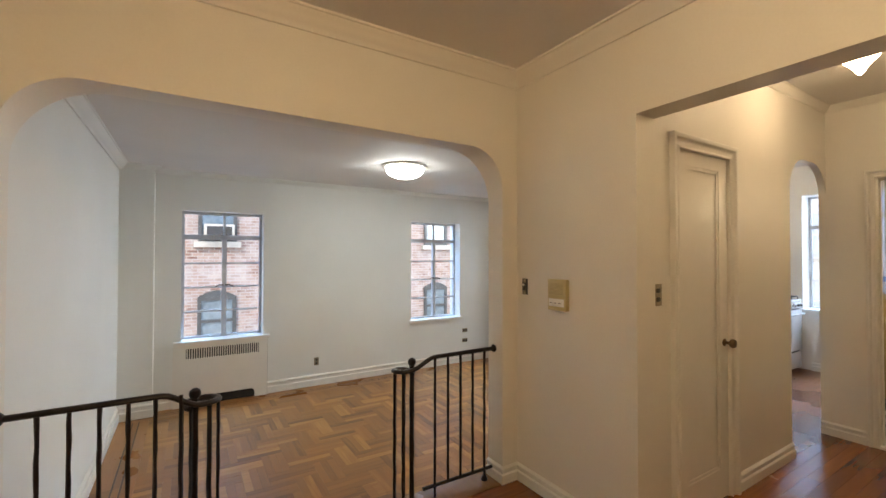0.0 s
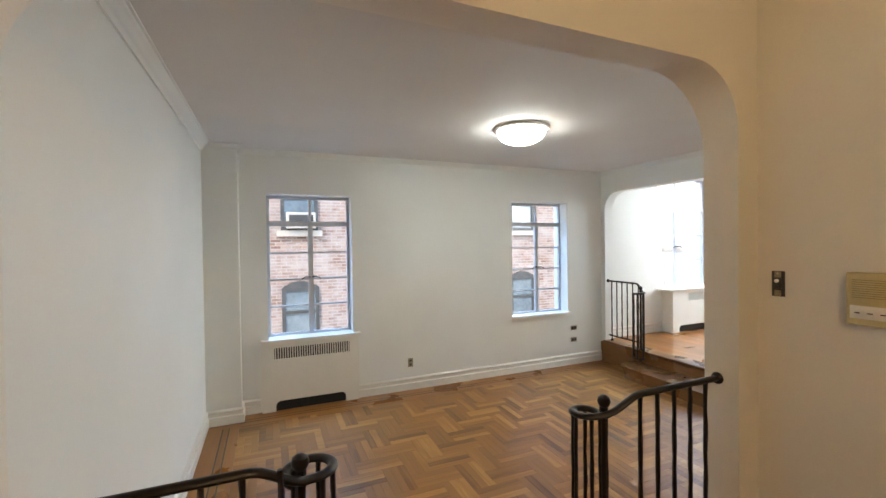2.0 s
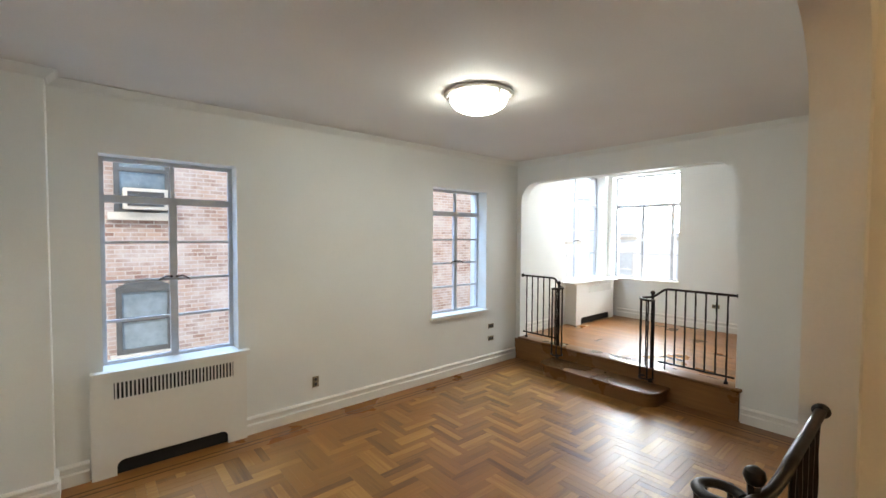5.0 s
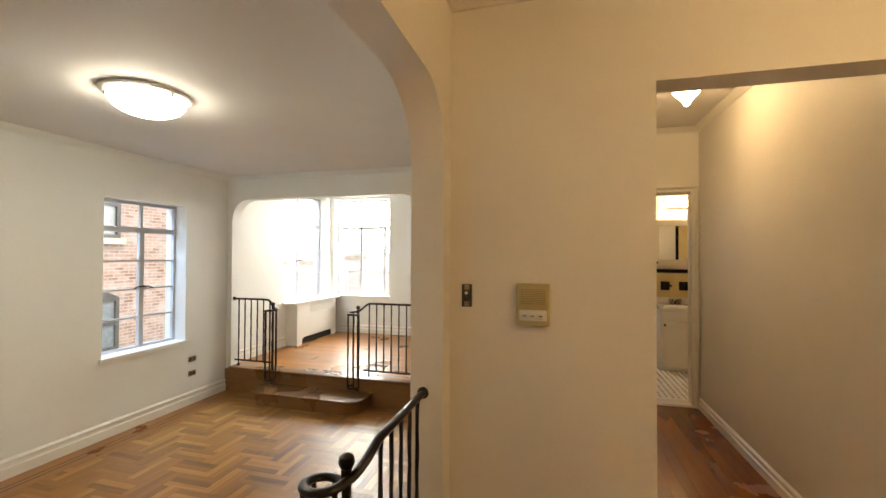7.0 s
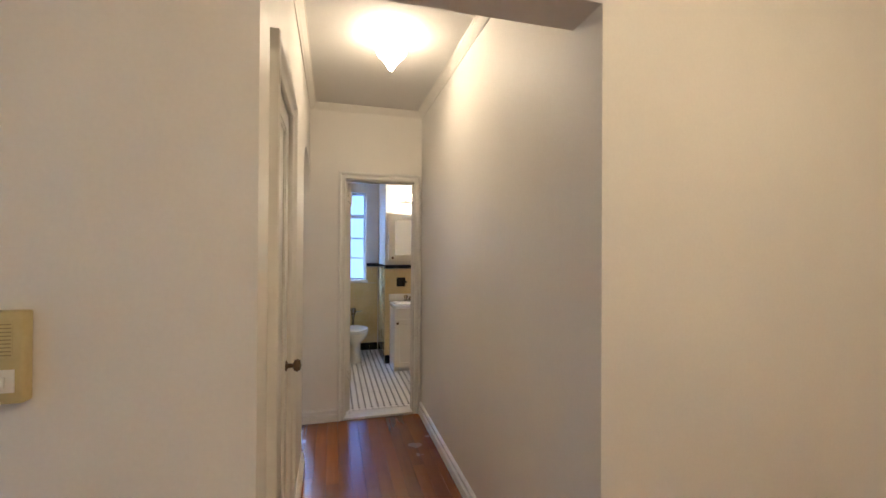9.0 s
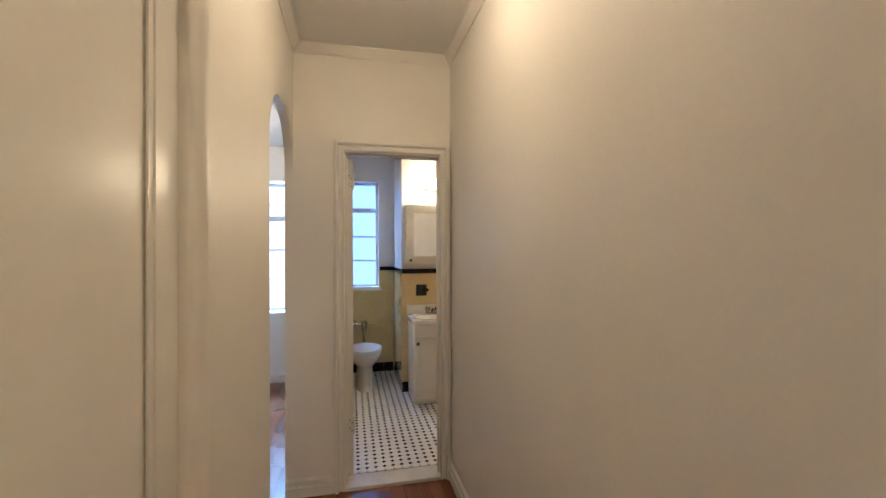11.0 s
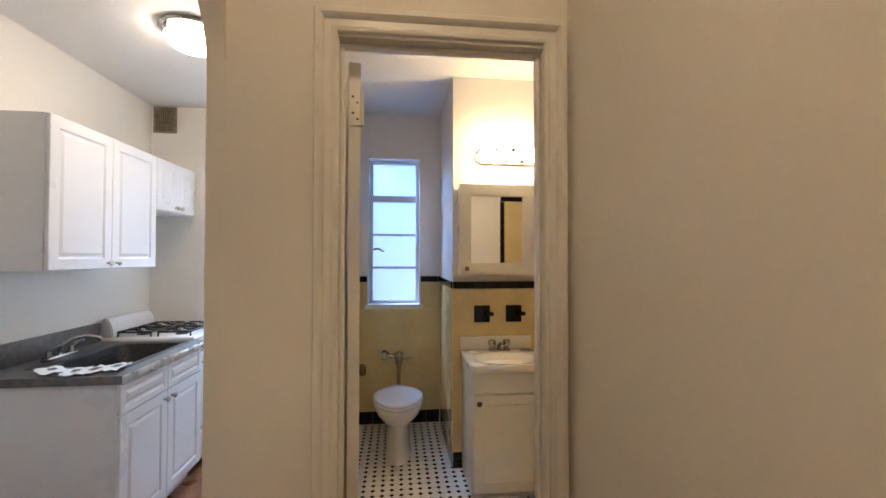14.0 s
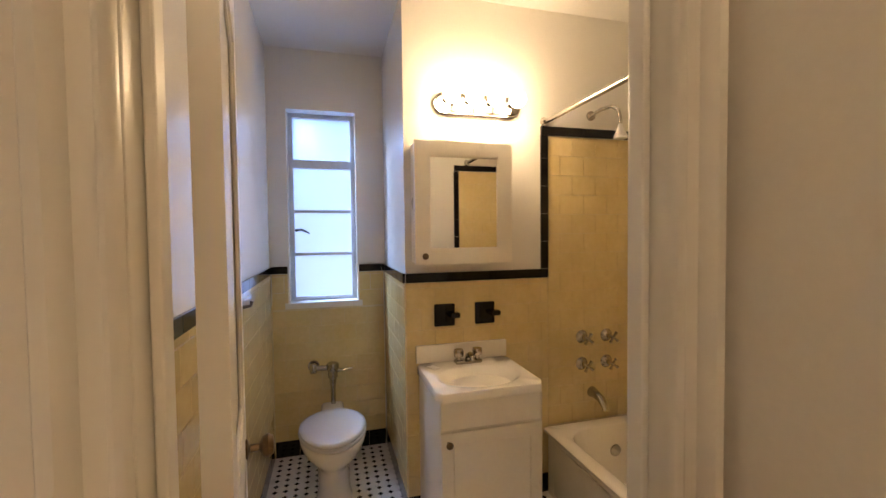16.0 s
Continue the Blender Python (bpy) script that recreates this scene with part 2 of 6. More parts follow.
STEPOAK = wood("step_oak", (0.115, 0.048, 0.014), (0.175, 0.077, 0.024), (0.25, 0.118, 0.040), 0.26, along="y")
KWOOD = wood("orange_kitchen_boards", (0.10, 0.030, 0.008), (0.165, 0.052, 0.014), (0.24, 0.084, 0.024), 0.26, coat=0.2)
LR_GLOW = glow("living_lamp_glass", (0.92, 1.0, 1.0), 13.5)
HALL_GLOW = glow("hall_lamp_glass", (1.0, 0.77, 0.49), 13.0)
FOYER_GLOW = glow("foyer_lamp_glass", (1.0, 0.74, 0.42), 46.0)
K_GLOW = glow("kitchen_lamp_glass", (1.0, 0.88, 0.72), 15.0)
V_GLOW = glow("vanity_bulb_glass", (1.0, 0.79, 0.50), 21.5)
mm, mnt, mp_ = nodes_of("mirror_silver")
mp_.inputs["Metallic"].default_value, mp_.inputs["Roughness"].default_value = 1.0, 0.02
mp_.inputs["Base Color"].default_value = (0.88, 0.89, 0.88, 1)
MIRROR = mm


# ---- mesh helpers ----
def box(bm, x0, y0, z0, x1, y1, z1):
    v = [bm.verts.new((x, y, z)) for x in (x0, x1) for y in (y0, y1) for z in (z0, z1)]
    for f in ((0, 1, 3, 2), (4, 6, 7, 5), (0, 4, 5, 1), (2, 3, 7, 6), (0, 2, 6, 4), (1, 5, 7, 3)):
        bm.faces.new([v[i] for i in f])
    return v


def boxes(*all_boxes, bevel=0.0, seg=2):
    bm = bmesh.new()
    for b in all_boxes:
        box(bm, *b)
    if bevel:
        bmesh.ops.bevel(bm, geom=bm.edges[:], offset=bevel, segments=seg, affect="EDGES", profile=0.5)
    return bm


def prism(bm, outline, axis, a, b, outline_b=None):
    """Extrude a closed 2D outline along an axis from a to b. Outline pairs are the other two axes in order."""
    def put(p, k):
        return {"x": (k, p[0], p[1]), "y": (p[0], k, p[1]), "z": (p[0], p[1], k)}[axis]
    lo = [bm.verts.new(put(p, a)) for p in outline]
    hi = [bm.verts.new(put(p, b)) for p in outline_b or outline]
    n = len(outline)
    bm.faces.new(lo)
    bm.faces.new(hi[::-1])
    for i in range(n):
        bm.faces.new((lo[i], hi[i], hi[(i + 1) % n], lo[(i + 1) % n]))


def cyl(bm, p, q, r, n=12, r2=None, caps=True):
    p, q = Vector(p), Vector(q)
    d = q - p
    m = d.to_track_quat("Z", "Y").to_matrix().to_4x4()
    r2 = r if r2 is None else r2
    lo = [bm.verts.new(p + m @ Vector((r * math.cos(a), r * math.sin(a), 0))) for a in [2 * math.pi * i / n for i in range(n)]]
    hi = [bm.verts.new(q + m @ Vector((r2 * math.cos(a), r2 * math.sin(a), 0))) for a in [2 * math.pi * i / n for i in range(n)]]
    for i in range(n):
        bm.faces.new((lo[i], lo[(i + 1) % n], hi[(i + 1) % n], hi[i]))
    if caps:
        bm.faces.new(lo[::-1])
        bm.faces.new(hi)


def tube(bm, path, r, n=10, flat=1.0):
    """A round bar along a path, its section squashed by flat in its second direction."""
    pts = [Vector(p) for p in path]
    rings, up = [], Vector((0, 0, 1))
    for i, p in enumerate(pts):
        d = (pts[min(i + 1, len(pts) - 1)] - pts[max(i - 1, 0)]).normalized()
        side = d.cross(up)
        if side.length < 0.05:
            side = d.cross(Vector((1, 0, 0)))
        side.normalize()
        over = side.cross(d).normalized()
        rr = r[i] if isinstance(r, (list, tuple)) else r
        rings.append([bm.verts.new(p + side * rr * math.cos(2 * math.pi * k / n) + over * rr * flat * math.sin(2 * math.pi * k / n)) for k in range(n)])
    for a, b in zip(rings, rings[1:]):
        for k in range(n):
            bm.faces.new((a[k], a[(k + 1) % n], b[(k + 1) % n], b[k]))
    bm.faces.new(rings[0][::-1])
    bm.faces.new(rings[-1])


def lathe(bm, profile, centre=(0, 0, 0), n=32, axis="z", sx=1.0, sy=1.0):
    """Turn a profile of (radius, height) round an axis through centre."""
    c = Vector(centre)
    rings = []
    for r, h in profile:
        ring = []
        for k in range(n):
            a = 2 * math.pi * k / n
            u, w = r * math.cos(a) * sx, r * math.sin(a) * sy
            ring.append(bm.verts.new(c + Vector({"z": (u, w, h), "x": (h, u, w), "y": (u, h, w)}[axis])))
        rings.append(ring)
    for a, b in zip(rings, rings[1:]):
        for k in range(n):
            bm.faces.new((a[k], a[(k + 1) % n], b[(k + 1) % n], b[k]))
    bm.faces.new(rings[0][::-1])
    bm.faces.new(rings[-1])


def mesh_of(bm, material, smooth=False, angle=40):
    bmesh.ops.recalc_face_normals(bm, faces=bm.faces[:])
    me = bpy.data.meshes.new("mesh")
    if smooth:
        for f in bm.faces:
            f.smooth = True
        for e in bm.edges:
            e.smooth = not (len(e.link_faces) == 2 and e.calc_face_angle(0) > radians(angle))
    bm.to_mesh(me)
    bm.free()
    me.materials.append(material)
    return me


def part(name, bm, material, parent=None, label="", smooth=True, angle=40):
    ob = new(name, mesh_of(bm, material, smooth, angle))
    if parent is not None:
        ob.parent = parent
        ob.matrix_parent_inverse = parent.matrix_basis.inverted()
    if label:
        ob["label"] = label
    return ob


def thing(name, place, label, category, group="", kind=""):
    ob = new(name)
    ob.location = place
    ob.matrix_basis = Matrix.Translation(place)
    ob.empty_display_size = 0.1
    return tagged(ob, label, category, group, kind)


def structure(name, bm, material, label, category, smooth=False):
    return tagged(part(name, bm, material, None, "", smooth), label, category, "", "structure")


def arc(cx, cy, r, a0, a1, n=10):
    return [(cx + r * math.cos(radians(a0 + (a1 - a0) * i / n)), cy + r * math.sin(radians(a0 + (a1 - a0) * i / n))) for i in range(n + 1)]


def wall(name, axis, u0, u1, v0, v1, z0, z1, openings, material, label):
    """A wall that is thin along axis (from v0 to v1) and runs from u0 to u1, with openings (u0, u1, z0, z1, corner radius, or one radius for each face) through it."""
    bm = bmesh.new()

    def slab(a0, a1, b0, b1):
        if a1 - a0 > 1e-4 and b1 - b0 > 1e-4:
            prism(bm, [(a0, b0), (a1, b0), (a1, b1), (a0, b1)], axis, v0, v1)
    at = u0
    for a0, a1, b0, b1, r in sorted(openings):
        slab(at, a0, z0, z1)
        slab(a0, a1, z0, b0)
        if r:
            ra, rb = r if isinstance(r, tuple) else (r, r)
            prism(bm, [(a0, b1)] + arc(a0 + ra, b1 - ra, ra, 180, 90, 14), axis, v0, v1, [(a0, b1)] + arc(a0 + rb, b1 - rb, rb, 180, 90, 14))
            prism(bm, [(a1, b1)] + arc(a1 - ra, b1 - ra, ra, 90, 0, 14), axis, v0, v1, [(a1, b1)] + arc(a1 - rb, b1 - rb, rb, 90, 0, 14))
        slab(a0, a1, b1, z1)
        at = a1
    slab(at, u1, z0, z1)
    return structure(name, bm, material, label, "wall", True)


def moulding(name, profile, p, q, normal, z, ends=(0, 0), material=None, label="", category="trim"):
    """A moulding whose profile (out, up) runs from p to q on the wall that faces normal. ends: 1 for an inner mitre, -1 for an outer one."""
    p, q, nrm = Vector((*p, z)), Vector((*q, z)), Vector((*normal, 0))
    d = (q - p).normalized()
    bm = bmesh.new()
    lo = [bm.verts.new(p + nrm * o + Vector((0, 0, h)) + d * o * ends[0]) for o, h in profile]
    hi = [bm.verts.new(q + nrm * o + Vector((0, 0, h)) - d * o * ends[1]) for o, h in profile]
    n = len(profile)
    bm.faces.new(lo)
    bm.faces.new(hi[::-1])
    for i in range(n):
        bm.faces.new((lo[i], hi[i], hi[(i + 1) % n], lo[(i + 1) % n]))
    return structure(name, bm, material or TRIM, label, category, True)


BASE = [(0, 0), (0.026, 0), (0.026, 0.080), (0.020, 0.086), (0.013, 0.090), (0.013, 0.116), (0.020, 0.122), (0.020, 0.134), (0.009, 0.146), (0, 0.150)]
CROWN = [(0, 0), (0, -0.095), (0.012, -0.095), (0.016, -0.082), (0.030, -0.072), (0.045, -0.045), (0.062, -0.030), (0.070, -0.014), (0.082, -0.012), (0.082, 0)]

HBASE = [(o * 0.85, h * 0.70) for o, h in BASE]

# ---- the plan, in metres ----
XI, YF, YL = 1.89, 2.112, 2.26          # intercom wall, foyer face and living-room face of the arch wall
XW, YN, XE = -0.624, 5.804, 4.549       # living room: west, north, east walls
ZL, ZC, ZH, ZF = -0.31, 2.47, 2.72, 2.69   # living-room floor and ceiling, hall and foyer ceilings
YHN, YHS, XB = 1.267, 0.295, 4.546      # hall: north, south walls and end wall
XD = 7.155                              # dining room's east wall

wall("wall_living_south", "y", -1.40, XE, YF, YL, -0.31, 2.95, [(-0.593, 1.763, -0.155, 2.165, (0.25, 0.33))], WALL, "cream painted plaster wall with a wide rounded opening")
wall("wall_foyer_east", "x", -1.60, YF, XI, 2.045, -0.1, 2.95, [(0.321, 1.241, -0.1, 2.183, 0)], WALL, "cream painted plaster wall with a square hall opening")
wall("wall_hall_north", "y", 2.045, XB, YHN, 1.315, -0.1, 2.95, [(2.305, 2.868, -0.1, 2.085, 0), (3.81, XB - 0.0005, -0.1, 2.225, 0.27)], WALL, "cream painted hall wall with closet door and small arch")
wall("wall_hall_south", "y", 2.045, XB, 0.16, YHS, -0.1, 2.95, [], WALL, "plain cream painted hall wall")
wall("wall_hall_end", "x", 0.16, 1.313, XB, 4.63, -0.1, 2.95, [(0.352, 0.978, -0.1, 2.098, 0)], WALL, "cream painted end wall with bathroom doorway")
wall("wall_foyer_west", "x", -1.60, YF, -1.40, -1.30, -0.1, 2.95, [], WALL, "plain cream foyer wall")
wall("wall_foyer_south", "y", -1.40, 2.045, -1.70, -1.60, -0.1, 2.95, [], WALL, "plain cream foyer wall")
wall("wall_living_west", "x", YL, YN, XW - 0.12, XW, ZL - 0.1, 2.95, [], LRWALL, "white painted living room wall")
wall("wall_living_east", "x", YF, YN, XE, 4.70, ZL - 0.1, 2.95, [(3.13, 5.73, -0.02, 2.17, 0.26)], LRWALL, "white wall with a wide rounded opening to the dining room")
W1, W2, WD = (-0.05, 0.85, 0.449, 2.01), (2.996, 3.92, 0.45, 2.01), (5.72, 7.02, 0.69, 2.50)
wall("wall_north", "y", XW - 0.12, XD + 0.3, YN, YN + 0.30, ZL - 0.1, 2.95, [(*W1, 0), (*W2, 0), (*WD, 0)], LRWALL, "white painted outside wall with three window openings")
WE = (4.60, 5.73, 0.69, 2.50)
wall("wall_dining_east", "x", 2.70, YN, XD, XD + 0.30, -0.1, 2.95, [(*WE, 0)], LRWALL, "white outside wall with a wide window")
wall("wall_dining_south", "y", 4.70, XD, 2.85, 2.95, -0.1, 2.95, [], LRWALL, "plain white dining room wall")
WK = (1.50, 2.168, 0.78, 2.27)
wall("wall_kitchen_east", "x", 1.313, 2.85, 6.90, 7.25, -0.1, 2.95, [(*WK, 0)], WALL, "cream kitchen wall with a tall window")
wall("wall_kitchen_north", "y", 4.70, 6.90, 2.755, 2.84, -0.1, 2.95, [], WALL, "plain painted kitchen wall")
wall("wall_kitchen_west", "x", 1.315, YF, 3.20, 3.30, -0.1, 2.95, [], WALL, "plain painted kitchen wall")
wall("wall_bath_north", "y", 4.63, 7.0, 1.165, 1.312, -0.1, 2.95, [], BATHWALL, "grey-white bathroom wall with cream tile below")
WB = (0.607, 1.045, 1.038, 2.31)
wall("wall_bath_east", "x", 0.30, 1.165, 7.0, 7.24, -0.1, 2.95, [(*WB, 0)], BATHWALL, "bathroom alcove wall with a frosted window")
bm = bmesh.new()
box(bm, 6.19, -1.20, -0.1, 7.0, 0.42, 2.95)
structure("wall_bath_vanity", bm, BATHWALL, "white bathroom wall over cream tiles", "wall")
wall("wall_bath_south", "y", 4.60, 6.19, -1.22, -1.12, -0.1, 2.95, [], WALL, "tiled wall behind the bathtub")
wall("wall_bath_west", "x", -1.22, 0.16, 4.53, 4.63, -0.1, 2.95, [], WALL, "plain bathroom wall")

# pilaster in the corner of the living room
bm = boxes((XW, 5.63, ZL, -0.31, YN, ZC))
structure("pilaster", bm, LRWALL, "white plaster pilaster in the corner", "pilaster")

# ceilings
for nm, b, lab in (("ceiling_foyer", (-1.40, -1.70, ZF, XI, YF, ZF + 0.1), "cream foyer ceiling"),
                   ("ceiling_hall", (2.045, YHS, ZH, XB, YHN, ZH + 0.1), "cream hall ceiling"),
                   ("ceiling_living", (XW, YL, ZC, XE, YN, ZC + 0.1), "matt white living room ceiling"),
                   ("ceiling_dining", (4.70, 2.95, 2.62, XD, YN, 2.72), "matt white dining room ceiling"),
                   ("ceiling_kitchen", (5.30, 1.313, 2.66, 6.90, 2.755, 2.85), "matt white kitchen ceiling"),
                   ("ceiling_kitchen_recess", (3.30, 1.316, 2.86, 5.30, 2.755, 2.95), "higher part of the kitchen ceiling"),
                   ("ceiling_bath", (4.63, -1.12, 2.70, 7.0, 1.165, 2.80), "matt bathroom ceiling"),
                   ("ceiling_closet", (2.045, 1.315, 2.72, 3.20, YF, 2.82), "closet ceiling")):
    structure(nm, boxes(b), CEIL, lab, "ceiling")
structure("roof_slab", boxes((-1.5, -1.8, 2.955, 7.5, 6.2, 3.05)), CEIL, "building slab above", "slab")

# floors under the boards
for nm, b, lab in (("floor_foyer", (-1.40, -1.70, -0.12, 2.045, YF, -0.006), "wooden subfloor of the foyer"),
                   ("floor_hall", (2.045, 0.16, -0.12, 4.63, YF, -0.006), "wooden subfloor of the hall"),
                   ("floor_living", (XW, YL, ZL - 0.1, XE, YN, ZL - 0.006), "subfloor of the living room"),
                   ("floor_dining", (4.70, 2.95, -0.12, XD, YN, -0.006), "subfloor of the dining room"),
                   ("floor_kitchen", (4.70, YF, -0.12, 6.90, 2.755, -0.006), "subfloor of the kitchen"),
                   ("floor_kitchen_side", (4.63, 1.313, -0.12, 6.90, YF, -0.006), "subfloor of the kitchen"),
                   ("floor_bath", (4.63, -1.12, -0.12, 7.0, 1.165, 0.012), "mortar bed of the bathroom floor")):
    structure(nm, boxes(b), FGROUT if "bath" in nm else DARKOAK, lab, "floor")

# ---- mouldings ----
moulding("baseboard", HBASE, (XI, YF), (XI, 1.243), (-1, 0), 0, (1, 0), label="white moulded baseboard", category="baseboard")
moulding("baseboard", HBASE, (XI, 0.321), (XI, -1.60), (-1, 0), 0, (0, 0), label="white moulded baseboard", category="baseboard")
moulding("baseboard", HBASE, (1.763, YF), (XI, YF), (0, -1), 0, (-1, 1), label="white moulded baseboard", category="baseboard")
moulding("baseboard", HBASE, (1.763, YL), (1.763, YF), (-1, 0), 0, (0, -1), label="white moulded baseboard", category="baseboard")
moulding("baseboard", HBASE, (2.948, YHN), (3.81, YHN), (0, -1), 0, (0, 0), label="white moulded baseboard", category="baseboard")
moulding("baseboard", HBASE, (2.045, YHN), (2.225, YHN), (0, -1), 0, (0, 0), label="white moulded baseboard", category="baseboard")
moulding("baseboard", HBASE, (XB, YHS), (1.89, YHS), (0, 1), 0, (1, 0), label="white moulded baseboard", category="baseboard")
moulding("baseboard", HBASE, (XB, YHN + 0.045), (XB, 1.032), (-1, 0), 0, (0, 0), label="white moulded baseboard", category="baseboard")
moulding("baseboard", BASE, (0.906, YN), (XE, YN), (0, -1), ZL, (0, 1), label="white moulded baseboard", category="baseboard")
moulding("baseboard", BASE, (-0.31, YN), (-0.133, YN), (0, -1), ZL, (1, 0), label="white moulded baseboard", category="baseboard")
moulding("baseboard", BASE, (-0.31, 5.63), (-0.31, YN), (1, 0), ZL, (-1, 1), label="white moulded baseboard", category="baseboard")
moulding("baseboard", BASE, (XW, 5.63), (-0.31, 5.63), (0, -1), ZL, (1, -1), label="white moulded baseboard", category="baseboard")
moulding("baseboard", BASE, (XW, YL), (XW, 5.63), (1, 0), ZL, (1, 1), label="white moulded baseboard", category="baseboard")
moulding("baseboard", BASE, (XE, 3.08), (XE, YL), (-1, 0), ZL, (0, 1), label="white moulded baseboard", category="baseboard")
moulding("baseboard", BASE, (XE, YL), (1.80, YL), (0, 1), ZL, (1, 0), label="white moulded baseboard", category="baseboard")
moulding("baseboard", BASE, (4.70, YN), (5.78, YN), (0, -1), 0, (0, 0), label="white moulded baseboard", category="baseboard")
moulding("baseboard", BASE, (XD, 5.60), (XD, 2.95), (-1, 0), 0, (0, 1), label="white moulded baseboard", category="baseboard")
moulding("baseboard", HBASE, (6.90, 2.08), (6.90, 1.313), (-1, 0), 0, (0, 1), label="white moulded baseboard", category="baseboard")

for p, q, n, z, e in (((-1.40, YF), (XI, YF), (0, -1), ZF, (1, 1)), ((XI, YF), (XI, -1.60), (-1, 0), ZF, (1, 1)),
                      ((2.045, YHN), (XB, YHN), (0, -1), ZH, (0, 1)), ((XB, YHN), (XB, YHS), (-1, 0), ZH, (1, 1)), ((XB, YHS), (2.045, YHS), (0, 1), ZH, (1, 0)),
                      ((XW, YL), (XW, 5.63), (1, 0), ZC, (1, 1)), ((XW, 5.63), (-0.31, 5.63), (0, -1), ZC, (1, -1)), ((-0.31, 5.63), (-0.31, YN), (1, 0), ZC, (-1, 1)),
                      ((-0.31, YN), (XE, YN), (0, -1), ZC, (1, 1)), ((XE, YN), (XE, YL), (-1, 0), ZC, (1, 1)), ((XE, YL), (XW, YL), (0, 1), ZC, (1, 1))):
    prof = CROWN if z == ZF else [(o * 0.6, h * 0.55) for o, h in CROWN] if z == ZH else [(o * 1.0, h * 0.8) for o, h in CROWN] if p[0] == q[0] == XW else [(o * 0.8, h * 0.55) for o, h in CROWN]
    moulding("crown_moulding", prof, p, q, n, z, e, LRWALL if z == ZC else WALL, "painted plaster crown moulding", "crown moulding")


# ---- steel casement windows ----
def casement(name, axis, u0, u1, z0, z1, depth, side, cols, transom, rows, pane_mat, label, sill, inner, handle=True, split=True):
    """A steel window in the plane depth; side is the way (+1, -1) from it to the room; rows of panes under the transom."""
    def P(u, v, z):
        return (u, v, z) if axis == "y" else (v, u, z)

    def bar(bm, a0, a1, b0, b1, d0=0.0, d1=0.035):
        v0, v1 = sorted((depth + side * d0, depth + side * d1))
        p, q = P(a0, v0, b0), P(a1, v1, b1)
        box(bm, min(p[0], q[0]), min(p[1], q[1]), p[2], max(p[0], q[0]), max(p[1], q[1]), q[2])
    w = tagged(new(name), label, "window", "", "structure")
    w.matrix_basis = Matrix.Translation(P((u0 + u1) / 2, depth, z0))
    bm = bmesh.new()
    f = 0.03
    for b in ((u0, u0 + f, z0, z1), (u1 - f, u1, z0, z1), (u0 + f, u1 - f, z0, z0 + f), (u0 + f, u1 - f, z1 - f, z1)):
        bar(bm, *b)
    part("window_frame", bm, SASH, w)
    bm = bmesh.new()
    bar(bm, u0 + f, u1 - f, transom - 0.028, transom + 0.028, 0.002, 0.045)
    part("transom_bar", bm, SASH, w)
    n = len(cols) - 1
    for i in range(1, n):
        bm = bmesh.new()
        h = 0.026 if split else 0.012
        bar(bm, cols[i] - h, cols[i] + h, z0 + f, transom - 0.028, 0.003, 0.042)
        part("mullion", bm, SASH, w)
        bm = bmesh.new()
        bar(bm, cols[i] - 0.013, cols[i] + 0.013, transom + 0.028, z1 - f, 0.003, 0.034)
        part("mullion", bm, SASH, w)
    for i in range(n):
        a0, a1 = cols[i], cols[i + 1]
        lo = z0 + f
        zs = [lo + (transom - 0.028 - lo) * k / rows for k in range(rows + 1)]
        for k in range(1, rows):
            bm = bmesh.new()
            bar(bm, a0 + 0.026, a1 - 0.026, zs[k] - 0.010, zs[k] + 0.010, 0.004, 0.028)
            part("glazing_bar", bm, SASH, w)
        spans = list(zip(zs, zs[1:])) + [(transom + 0.028, z1 - f)]
        for b0, b1 in spans:
            bm = bmesh.new()
            bar(bm, a0 + 0.012, a1 - 0.012, b0, b1, 0.012, 0.016)
            g = part("pane", bm, pane_mat, w, "", False)
            g.visible_shadow = False
    if handle:
        hz = z0 + (transom - z0) * 0.52
        for i in (1, 2) if n == 2 else (1,):
            sgn = -1 if i == 1 else 1
            c = cols[1] + sgn * 0.02 if n == 2 else u1 - 0.045
            sgn = sgn if n == 2 else -1
            bm = bmesh.new()
            v = depth + side * 0.05
            cyl(bm, P(c, depth + side * 0.03, hz), P(c, v + side * 0.02, hz), 0.010, 8)
            tube(bm, [P(c, v + side * 0.018, hz), P(c + sgn * 0.035, v + side * 0.02, hz + 0.004), P(c + sgn * 0.085, v + side * 0.022, hz - 0.022)], [0.009, 0.008, 0.005], 8)
            part("handle", bm, IRON, w, "black iron casement handle")
    bm = bmesh.new()
    vv0, vv1 = sorted((depth, inner))
    pp, qq = P(u0 + 0.001, vv0, z0 - 0.004), P(u1 - 0.001, vv1, z0 + 0.004)
    lip0, lip1 = sorted((inner + side * 0.001, inner + side * max(sill, 0.012)))
    wide = 0.072 if sill > 0.06 else 0.03
    pl, ql = P(u0 - wide, lip0, z0 - 0.034), P(u1 + wide, lip1, z0 + 0.0045)
    for a, b in ((pp, qq), (pl, ql)):
        box(bm, min(a[0], b[0]), min(a[1], b[1]), a[2], max(a[0], b[0]), max(a[1], b[1]), b[2])
    part("window_sill", bm, TRIM, w, "glossy white painted sill")
    return w


